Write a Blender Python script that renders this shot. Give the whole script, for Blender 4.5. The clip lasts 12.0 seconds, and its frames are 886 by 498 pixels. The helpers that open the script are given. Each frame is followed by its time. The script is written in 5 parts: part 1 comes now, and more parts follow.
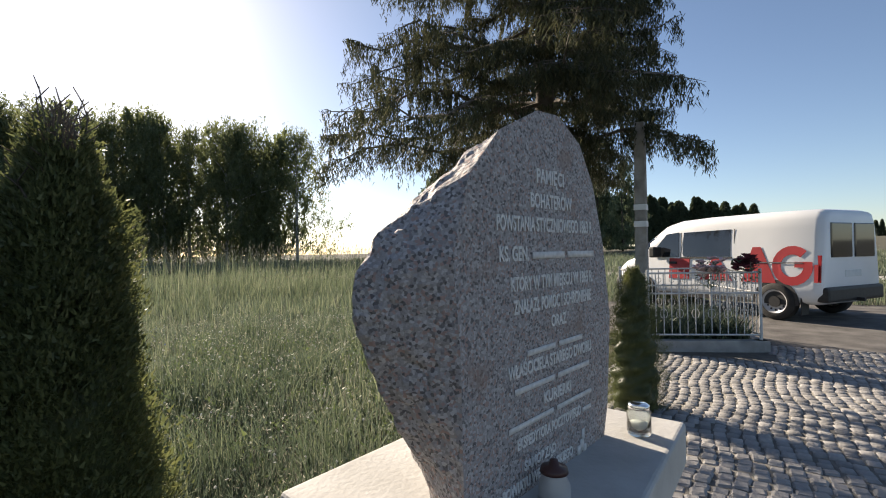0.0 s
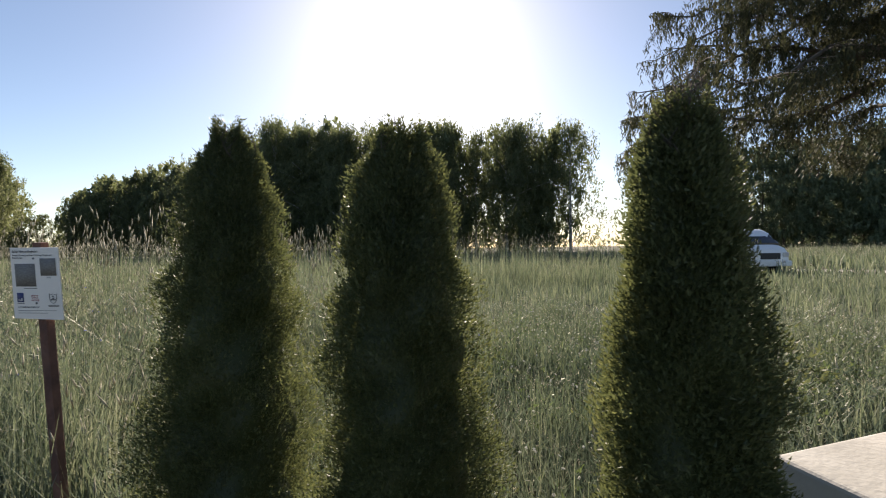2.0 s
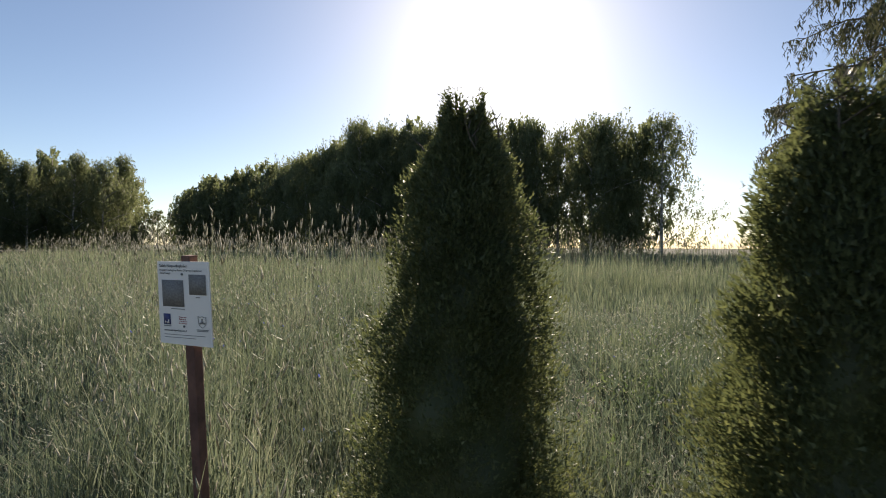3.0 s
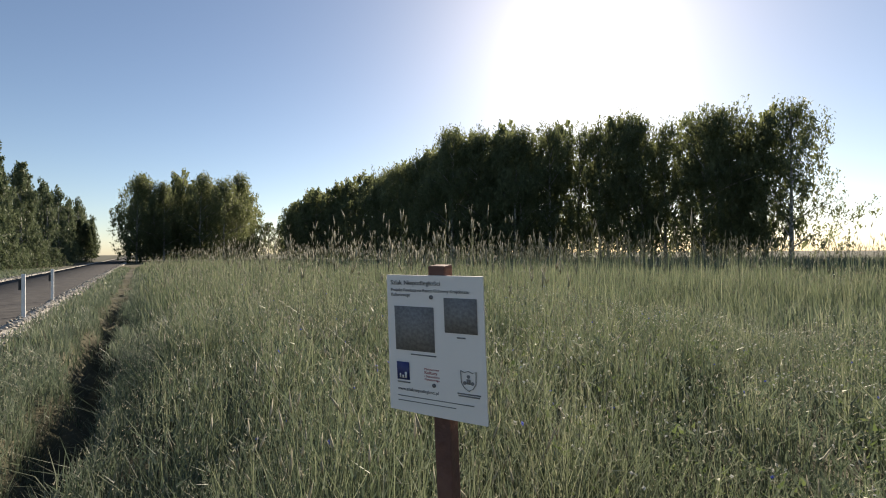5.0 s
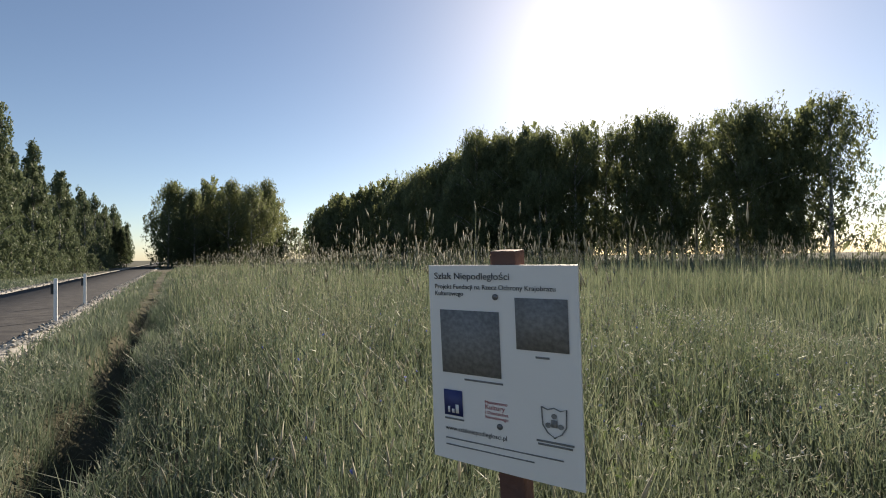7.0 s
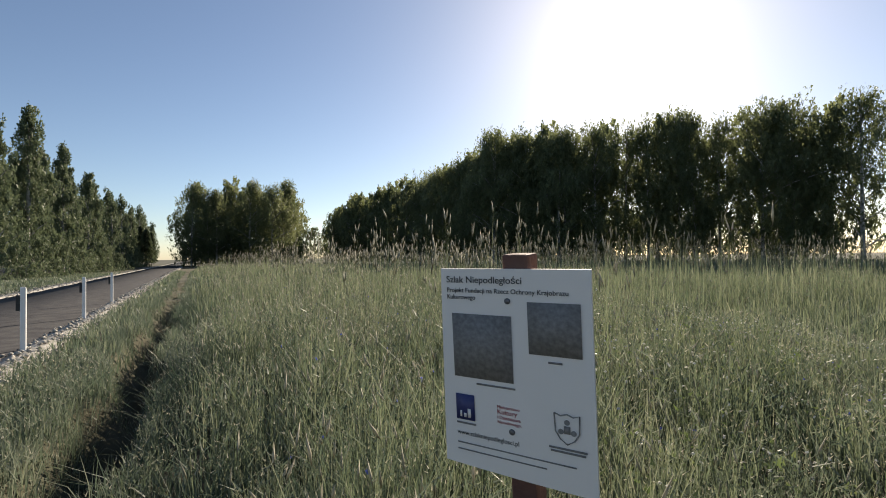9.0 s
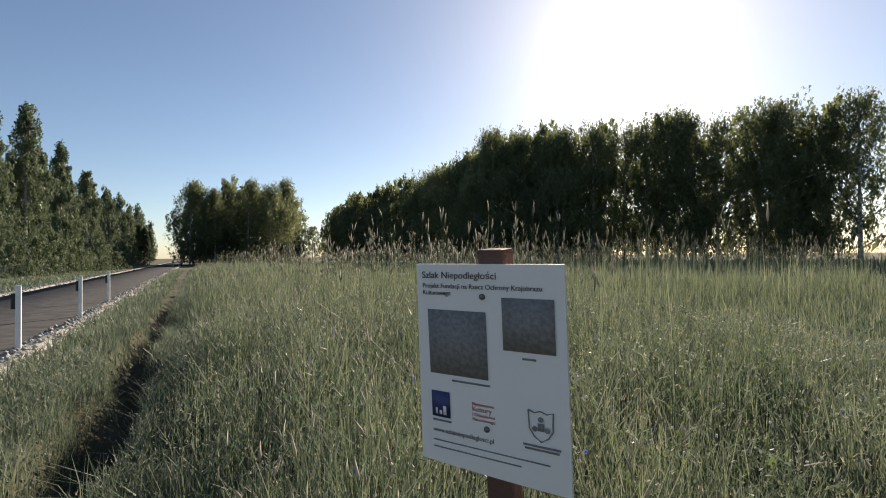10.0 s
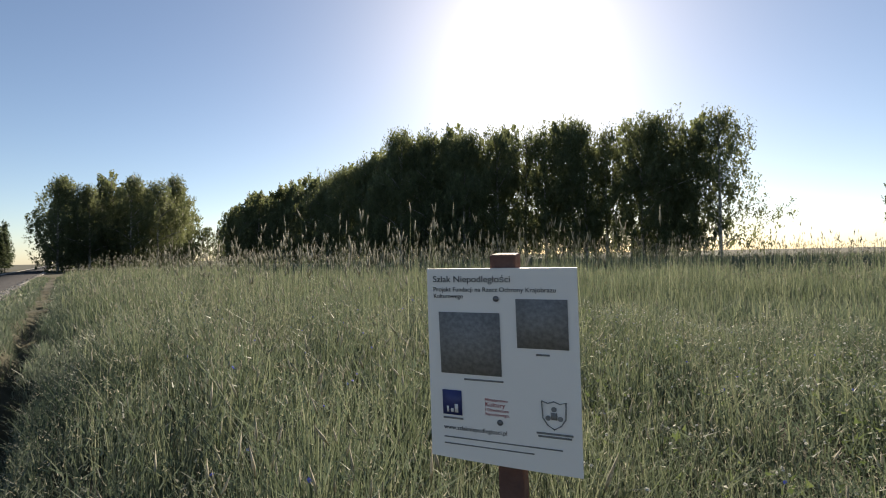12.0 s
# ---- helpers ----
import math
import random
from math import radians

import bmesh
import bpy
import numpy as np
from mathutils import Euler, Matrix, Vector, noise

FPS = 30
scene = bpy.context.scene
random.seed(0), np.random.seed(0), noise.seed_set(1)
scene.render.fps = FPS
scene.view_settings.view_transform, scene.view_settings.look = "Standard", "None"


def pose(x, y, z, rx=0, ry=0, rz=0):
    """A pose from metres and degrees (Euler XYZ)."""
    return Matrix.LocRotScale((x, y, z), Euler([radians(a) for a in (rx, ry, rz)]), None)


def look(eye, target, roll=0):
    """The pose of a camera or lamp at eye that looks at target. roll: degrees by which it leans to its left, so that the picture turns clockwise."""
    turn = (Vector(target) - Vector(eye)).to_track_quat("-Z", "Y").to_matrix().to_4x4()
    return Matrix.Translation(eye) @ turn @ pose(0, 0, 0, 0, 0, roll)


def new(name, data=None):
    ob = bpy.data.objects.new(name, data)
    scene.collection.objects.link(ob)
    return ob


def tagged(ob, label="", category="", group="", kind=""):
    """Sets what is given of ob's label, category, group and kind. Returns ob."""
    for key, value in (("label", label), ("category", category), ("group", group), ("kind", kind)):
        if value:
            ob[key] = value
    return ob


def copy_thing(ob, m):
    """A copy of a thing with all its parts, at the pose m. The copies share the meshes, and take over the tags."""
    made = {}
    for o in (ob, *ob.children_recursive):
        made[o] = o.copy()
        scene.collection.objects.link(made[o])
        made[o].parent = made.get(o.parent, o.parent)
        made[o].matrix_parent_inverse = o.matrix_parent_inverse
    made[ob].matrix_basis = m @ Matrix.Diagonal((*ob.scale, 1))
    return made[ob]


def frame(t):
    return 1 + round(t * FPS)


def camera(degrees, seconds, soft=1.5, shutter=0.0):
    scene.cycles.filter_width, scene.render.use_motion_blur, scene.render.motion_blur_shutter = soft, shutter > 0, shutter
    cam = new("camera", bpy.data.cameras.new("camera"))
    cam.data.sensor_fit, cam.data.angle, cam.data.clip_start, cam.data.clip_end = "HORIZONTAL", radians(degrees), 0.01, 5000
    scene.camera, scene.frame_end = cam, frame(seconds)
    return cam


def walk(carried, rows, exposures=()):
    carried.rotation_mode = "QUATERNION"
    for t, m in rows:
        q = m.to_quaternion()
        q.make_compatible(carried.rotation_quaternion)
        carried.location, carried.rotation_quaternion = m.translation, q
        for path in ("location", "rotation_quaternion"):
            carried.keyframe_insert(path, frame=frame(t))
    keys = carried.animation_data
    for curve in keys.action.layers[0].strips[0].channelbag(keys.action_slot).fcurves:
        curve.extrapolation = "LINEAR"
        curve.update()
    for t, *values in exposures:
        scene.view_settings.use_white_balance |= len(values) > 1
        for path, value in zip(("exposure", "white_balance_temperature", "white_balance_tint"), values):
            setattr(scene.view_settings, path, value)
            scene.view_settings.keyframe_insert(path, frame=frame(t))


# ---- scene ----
cam = camera(86.0, 12.0, soft=1.0, shutter=0.1)
PATH = [
    (0, (1.728, -0.784, 1.428), (3.423, 0.277, 1.441), -1.0),
    (0.5, (1.672, -0.681, 1.418), (3.285, 0.501, 1.422), 0.3),
    (1, (1.580, -0.591, 1.403), (3.004, 0.814, 1.401), 0.7),
    (1.5, (1.464, -0.564, 1.389), (2.643, 1.052, 1.416), -1.2),
    (2, (1.316, -0.520, 1.365), (2.203, 1.273, 1.360), -0.7),
    (2.5, (1.185, -0.198, 1.419), (1.932, 1.657, 1.407), 0.4),
    (3, (1.071, 0.071, 1.440), (1.664, 1.981, 1.429), 0.4),
    (3.5, (0.942, 0.358, 1.452), (1.424, 2.299, 1.452), 0.0),
    (5.5, (0.612, 1.03, 1.413), (0.8, 3.021, 1.431), -0.7),
    (6, (0.614, 1.157, 1.4), (0.792, 3.149, 1.426), -1.1),
    (6.5, (0.61, 1.174, 1.399), (0.761, 3.168, 1.43), -0.8),
    (7, (0.612, 1.182, 1.397), (0.739, 3.177, 1.429), -0.7),
    (7.5, (0.613, 1.184, 1.396), (0.72, 3.181, 1.427), -0.7),
    (9.5, (0.63, 1.185, 1.403), (0.676, 3.184, 1.435), -0.6),
    (10, (0.652, 1.192, 1.396), (0.709, 3.191, 1.425), -0.5),
    (10.5, (0.649, 1.188, 1.394), (0.696, 3.187, 1.426), -0.4),
    (11, (0.608, 1.173, 1.392), (0.643, 3.172, 1.425), -0.4),
    (11.5, (0.543, 1.18, 1.392), (0.708, 3.173, 1.421), -0.8),
    (12, (0.507, 1.18, 1.404), (0.947, 3.13, 1.431), -1.2),
]
walk(cam, [(t, look(eye, target, roll)) for t, eye, target, roll in PATH], exposures=[(0.0, 1.03, 7550, 13), (2.0, 1.0, 7550, 14), (4.0, 0.8, 7600, 12), (12.0, 0.8, 7550, 12)])

# ---- world, sun ----
SUN_AZ, SUN_EL = radians(23.5), radians(26.0)   # to the right of +y, above the horizon
world = bpy.data.worlds.new("sky")
scene.world = world
world.use_nodes = True
wn, wl = world.node_tree.nodes, world.node_tree.links
wn.clear()
sky = wn.new("ShaderNodeTexSky")
sky.sky_type, sky.sun_disc = "NISHITA", False
sky.sun_elevation, sky.sun_rotation = SUN_EL, SUN_AZ
sky.altitude, sky.air_density, sky.dust_density, sky.ozone_density = 100, 0.85, 0.45, 3.5
bg, wo = wn.new("ShaderNodeBackground"), wn.new("ShaderNodeOutputWorld")
bg.inputs["Strength"].default_value = 0.08
wl.new(sky.outputs[0], bg.inputs[0]), wl.new(bg.outputs[0], wo.inputs[0])
sun_data = bpy.data.lights.new("sun", "SUN")
sun_data.energy, sun_data.angle, sun_data.color = 5.0, radians(0.55), (1.0, 0.94, 0.85)
sun = new("sun", sun_data)
toward = Vector((math.sin(SUN_AZ) * math.cos(SUN_EL), math.cos(SUN_AZ) * math.cos(SUN_EL), math.sin(SUN_EL)))
sun.matrix_world = Matrix.Translation(toward * 300) @ toward.to_track_quat("Z", "Y").to_matrix().to_4x4()

# ---- materials ----


def material(name, colours, scale=8.0, rough=0.8, bump=0.0, bump_scale=40.0, metal=0.0, through_light=0.0, island=0.0, spec=0.5, detail=4.0, glow=0.0):
    """Colours run along a noise; island: share of the variation that goes by piece; through_light: share of light let through; glow: how much yellower and brighter a leaf is in the light it lets through."""
    m = bpy.data.materials.new(name)
    m.use_nodes = True
    n, l = m.node_tree.nodes, m.node_tree.links
    b = n["Principled BSDF"]
    b.inputs["Roughness"].default_value, b.inputs["Metallic"].default_value = rough, metal
    b.inputs["Specular IOR Level"].default_value = spec
    co = n.new("ShaderNodeTexCoord")
    t1 = n.new("ShaderNodeTexNoise")
    t1.inputs["Scale"].default_value, t1.inputs["Detail"].default_value = scale, detail
    l.new(co.outputs["Object"], t1.inputs["Vector"])
    ramp = n.new("ShaderNodeValToRGB")
    ramp.color_ramp.elements[0].position, ramp.color_ramp.elements[1].position = 0.3, 0.7
    while len(ramp.color_ramp.elements) < len(colours):
        ramp.color_ramp.elements.new(0.5)
    for k, (e, c) in enumerate(zip(ramp.color_ramp.elements, colours)):
        e.position, e.color = 0.3 + 0.4 * k / max(1, len(colours) - 1), (*c, 1)
    fac = t1.outputs["Fac"]
    if island:
        g = n.new("ShaderNodeNewGeometry")
        mix = n.new("ShaderNodeMix")
        mix.inputs["Factor"].default_value = island
        mr = n.new("ShaderNodeMapRange")
        mr.inputs["To Min"].default_value, mr.inputs["To Max"].default_value = 0.25, 0.75
        l.new(g.outputs["Random Per Island"], mr.inputs["Value"])
        l.new(fac, mix.inputs["A"]), l.new(mr.outputs[0], mix.inputs["B"])
        fac = mix.outputs["Result"]
    l.new(fac, ramp.inputs["Fac"])
    l.new(ramp.outputs["Color"], b.inputs["Base Color"])
    if bump:
        t2 = n.new("ShaderNodeTexNoise")
        t2.inputs["Scale"].default_value, t2.inputs["Detail"].default_value = bump_scale, 6
        bp = n.new("ShaderNodeBump")
        bp.inputs["Strength"].default_value, bp.inputs["Distance"].default_value = bump, 0.02
        l.new(co.outputs["Object"], t2.inputs["Vector"])
        l.new(t2.outputs["Fac"], bp.inputs["Height"]), l.new(bp.outputs[0], b.inputs["Normal"])
    if through_light:
        tr, ms = n.new("ShaderNodeBsdfTranslucent"), n.new("ShaderNodeMixShader")
        ms.inputs[0].default_value = through_light
        if glow:
            gain = n.new("ShaderNodeMix")
            gain.data_type, gain.blend_type = "RGBA", "MULTIPLY"
            gain.inputs["Factor"].default_value, gain.inputs["B"].default_value = 1.0, (1.06 * glow, glow, 0.92 * glow, 1)
            l.new(ramp.outputs["Color"], gain.inputs["A"]), l.new(gain.outputs["Result"], tr.inputs["Color"])
        else:
            l.new(ramp.outputs["Color"], tr.inputs["Color"])
        out = n["Material Output"]
        l.new(b.outputs[0], ms.inputs[1]), l.new(tr.outputs[0], ms.inputs[2]), l.new(ms.outputs[0], out.inputs[0])
    return m


def glass(name, tint=(0.9, 0.95, 0.93), rough=0.05):
    m = bpy.data.materials.new(name)
    m.use_nodes = True
    b = m.node_tree.nodes["Principled BSDF"]
    b.inputs["Base Color"].default_value = (*tint, 1)
    b.inputs["Transmission Weight"].default_value, b.inputs["Roughness"].default_value = 1.0, rough
    return m


def granite(name, relief=0.35, pits=0.012, grain=210):
    """Grey granite: pale and dark mineral grains, rusty specks, rough relief."""
    m = bpy.data.materials.new(name)
    m.use_nodes = True
    n, l = m.node_tree.nodes, m.node_tree.links
    b = n["Principled BSDF"]
    b.inputs["Roughness"].default_value = 0.72
    co = n.new("ShaderNodeTexCoord")
    v1 = n.new("ShaderNodeTexVoronoi")
    v1.inputs["Scale"].default_value = grain
    r1 = n.new("ShaderNodeValToRGB")
    cols = [(0.0, (0.095, 0.085, 0.086)), (0.16, (0.155, 0.14, 0.139)), (0.26, (0.26, 0.237, 0.234)), (0.7, (0.325, 0.299, 0.294)), (0.95, (0.44, 0.408, 0.4))]
    while len(r1.color_ramp.elements) < len(cols):
        r1.color_ramp.elements.new(0.5)
    for e, (p, c) in zip(r1.color_ramp.elements, cols):
        e.position, e.color = p, (*c, 1)
    sep = n.new("ShaderNodeSeparateColor")
    l.new(co.outputs["Object"], v1.inputs["Vector"])
    l.new(v1.outputs["Color"], sep.inputs[0]), l.new(sep.outputs[0], r1.inputs["Fac"])
    t = n.new("ShaderNodeTexNoise")
    t.inputs["Scale"].default_value, t.inputs["Detail"].default_value = 7, 5
    l.new(co.outputs["Object"], t.inputs["Vector"])
    r2 = n.new("ShaderNodeValToRGB")
    r2.color_ramp.elements[0].position, r2.color_ramp.elements[1].position = 0.6, 0.72
    l.new(t.outputs["Fac"], r2.inputs["Fac"])
    mix = n.new("ShaderNodeMix")
    mix.data_type = "RGBA"
    mix.inputs["B"].default_value = (0.24, 0.15, 0.11, 1)
    sc = n.new("ShaderNodeMath")
    sc.operation = "MULTIPLY"
    sc.inputs[1].default_value = 0.55
    l.new(r2.outputs["Color"], sc.inputs[0]), l.new(sc.outputs[0], mix.inputs["Factor"])
    # single rosy grains
    pick = n.new("ShaderNodeMath")
    pick.operation = "GREATER_THAN"
    pick.inputs[1].default_value = 0.86
    rosy = n.new("ShaderNodeMix")
    rosy.data_type = "RGBA"
    rosy.inputs["B"].default_value = (0.33, 0.225, 0.2, 1)
    l.new(sep.outputs[1], pick.inputs[0]), l.new(pick.outputs[0], rosy.inputs["Factor"]), l.new(r1.outputs["Color"], rosy.inputs["A"])
    l.new(rosy.outputs["Result"], mix.inputs["A"]), l.new(mix.outputs["Result"], b.inputs["Base Color"])
    t2 = n.new("ShaderNodeTexNoise")
    t2.inputs["Scale"].default_value, t2.inputs["Detail"].default_value = 45, 8
    bp = n.new("ShaderNodeBump")
    bp.inputs["Strength"].default_value, bp.inputs["Distance"].default_value = relief, pits
    l.new(co.outputs["Object"], t2.inputs["Vector"]), l.new(t2.outputs["Fac"], bp.inputs["Height"]), l.new(bp.outputs[0], b.inputs["Normal"])
    return m


M_SOIL = material("soil", [(0.038, 0.04, 0.02), (0.06, 0.056, 0.03), (0.085, 0.074, 0.044)], 1.2, 0.95, 0.6, 9)
M_RYE = material("rye_green", [(0.07, 0.10, 0.055), (0.165, 0.2, 0.115), (0.31, 0.32, 0.21)], 1.3, 0.5, through_light=0.48, island=0.55)
M_GRASS = material("meadow_green", [(0.055, 0.085, 0.055), (0.125, 0.162, 0.108), (0.25, 0.27, 0.2)], 0.8, 0.5, through_light=0.45, island=0.42)
M_STRAW = material("pale_ears", [(0.25, 0.24, 0.17), (0.4, 0.38, 0.28), (0.54, 0.5, 0.4)], 2, 0.7, through_light=0.35, island=0.7)
M_FLOWER_WHITE = material("white_petals", [(0.55, 0.55, 0.5), (0.75, 0.75, 0.7)], 5, 0.7, through_light=0.3, island=0.5)
M_CORNFLOWER = material("cornflower_blue", [(0.1, 0.14, 0.5), (0.18, 0.22, 0.65)], 5, 0.7, through_light=0.3, island=0.5)
M_WEED = material("weed_leaves", [(0.075, 0.115, 0.04), (0.12, 0.165, 0.06), (0.19, 0.23, 0.09)], 1.5, 0.5, through_light=0.45, island=0.5)
M_THUJA = material("thuja_green", [(0.05, 0.066, 0.03), (0.085, 0.105, 0.045), (0.145, 0.16, 0.065)], 3, 0.45, through_light=0.4, island=0.5, spec=0.4, glow=1.5)
M_SPRUCE = material("spruce_needles", [(0.035, 0.045, 0.028), (0.06, 0.07, 0.04), (0.10, 0.10, 0.06)], 2, 0.55, through_light=0.25, island=0.6, spec=0.2, glow=1.5)
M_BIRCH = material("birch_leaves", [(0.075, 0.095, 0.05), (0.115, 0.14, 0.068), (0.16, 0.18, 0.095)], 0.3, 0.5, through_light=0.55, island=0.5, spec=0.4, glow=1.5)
# lighter copy of the birch leaves: part of the sunshine is in its colour
M_SUNLIT_LEAF = material("sunlit_tone_birch_leaves", [(0.085, 0.115, 0.065), (0.135, 0.17, 0.095), (0.2, 0.23, 0.135)], 0.3, 0.5, through_light=0.35, island=0.5, spec=0.2)
M_CONIFER = material("dark_conifer", [(0.055, 0.075, 0.042), (0.09, 0.112, 0.06), (0.125, 0.148, 0.085)], 0.4, 0.6, through_light=0.3, island=0.5, spec=0.2)
M_BARK = material("bark", [(0.05, 0.04, 0.032), (0.11, 0.09, 0.07), (0.16, 0.14, 0.12)], 6, 0.95, 0.6, 14)
M_BIRCH_BARK = material("birch_bark", [(0.06, 0.055, 0.05), (0.3, 0.29, 0.27), (0.5, 0.49, 0.46)], 3, 0.85, 0.3, 12)
M_ASPHALT = material("asphalt", [(0.03, 0.03, 0.034), (0.045, 0.045, 0.048), (0.06, 0.06, 0.06)], 3, 0.95, 0.4, 120, spec=0.15)
M_DRIVE = material("worn_asphalt", [(0.085, 0.08, 0.076), (0.13, 0.122, 0.114), (0.18, 0.17, 0.158)], 2.5, 0.9, 0.4, 90, spec=0.2)
M_GRAVEL = material("pale_gravel", [(0.22, 0.2, 0.17), (0.36, 0.34, 0.3), (0.5, 0.47, 0.42)], 14, 0.95, 0.8, 30, island=0.5)
M_SETT = material("sett_stone", [(0.17, 0.165, 0.16), (0.26, 0.25, 0.24), (0.36, 0.345, 0.33)], 5, 0.75, 0.5, 35, island=0.6)
M_JOINT = material("joint_sand", [(0.14, 0.132, 0.115), (0.22, 0.205, 0.18)], 10, 0.95, 0.5, 50)
M_GRANITE = granite("rough_granite", 0.7, 0.022, 165)
M_SAWN = granite("sawn_granite", 0.25, 0.008, 200)
M_SLAB = material("pale_concrete", [(0.36, 0.352, 0.33), (0.45, 0.442, 0.42), (0.53, 0.52, 0.495)], 4, 0.75, 0.15, 60)
M_PLINTH = material("grey_concrete", [(0.22, 0.215, 0.2), (0.3, 0.29, 0.28), (0.36, 0.35, 0.33)], 5, 0.9, 0.4, 40)
M_LETTER = material("carved_white_paint", [(0.52, 0.5, 0.48), (0.74, 0.72, 0.7)], 60, 0.8)
M_SIGN = material("white_laminate", [(0.80, 0.755, 0.715), (0.84, 0.795, 0.755)], 6, 0.5, 0.05, 30)
M_INK = material("black_print", [(0.02, 0.02, 0.022), (0.04, 0.04, 0.045)], 60, 0.6)
M_GREY_INK = material("grey_print", [(0.17, 0.162, 0.155), (0.27, 0.26, 0.25)], 160, 0.85, spec=0.2)
M_BLUE_INK = material("blue_print", [(0.025, 0.035, 0.13), (0.04, 0.05, 0.17)], 20, 0.5)
M_RED_INK = material("red_print", [(0.35, 0.03, 0.04), (0.42, 0.05, 0.06)], 20, 0.5)
M_POST = material("brown_stained_wood", [(0.075, 0.035, 0.028), (0.13, 0.06, 0.045), (0.18, 0.09, 0.065)], 12, 0.75, 0.5, 25)
M_STEEL = material("dull_steel", [(0.12, 0.12, 0.13), (0.2, 0.2, 0.21)], 30, 0.45, 0.1, 60, metal=0.8)
M_WHITE_PAINT = material("white_plastic", [(0.72, 0.72, 0.71), (0.8, 0.8, 0.79)], 4, 0.5)
M_BLACK = material("black_plastic", [(0.015, 0.015, 0.016), (0.03, 0.03, 0.03)], 20, 0.55)
M_VAN = material("white_car_paint", [(0.76, 0.77, 0.78), (0.82, 0.825, 0.83)], 1.5, 0.3)
M_VAN_RED = material("red_vinyl", [(0.36, 0.025, 0.03), (0.44, 0.035, 0.04)], 3, 0.4)
M_TINT = material("dark_tinted_glass", [(0.012, 0.014, 0.018), (0.03, 0.033, 0.04)], 1.0, 0.06, spec=0.8)
M_TYRE = material("rubber", [(0.018, 0.018, 0.018), (0.035, 0.034, 0.032)], 12, 0.85, 0.3, 60)
M_RIM = material("silver_rim", [(0.42, 0.42, 0.43), (0.55, 0.55, 0.56)], 8, 0.45, metal=0.15)
M_LAMP_RED = material("red_lens", [(0.3, 0.015, 0.015), (0.4, 0.03, 0.03)], 10, 0.2)
M_FENCE = material("silver_fence_paint", [(0.42, 0.42, 0.42), (0.58, 0.58, 0.57)], 9, 0.55, 0.15, 70)
M_POLE = material("weathered_grey_wood", [(0.16, 0.145, 0.125), (0.26, 0.24, 0.21), (0.34, 0.32, 0.29)], 5, 0.9, 0.5, 25)
M_BAND = material("white_band", [(0.6, 0.6, 0.58), (0.72, 0.72, 0.7)], 6, 0.7)
M_PETAL_PINK = material("pale_pink_petals", [(0.6, 0.4, 0.44), (0.78, 0.64, 0.64)], 9, 0.7, island=0.6)
M_PETAL_DARK = material("dark_wine_petals", [(0.08, 0.018, 0.035), (0.18, 0.04, 0.07)], 9, 0.7, island=0.6)
M_CANDLE = material("frosted_glass", [(0.34, 0.33, 0.32), (0.46, 0.45, 0.44)], 8, 0.35)
M_LID = material("brown_lid", [(0.05, 0.02, 0.016), (0.09, 0.035, 0.028)], 9, 0.45)
M_GLASS = glass("clear_glass", (0.85, 0.88, 0.86), 0.12)

# ---- mesh helpers ----


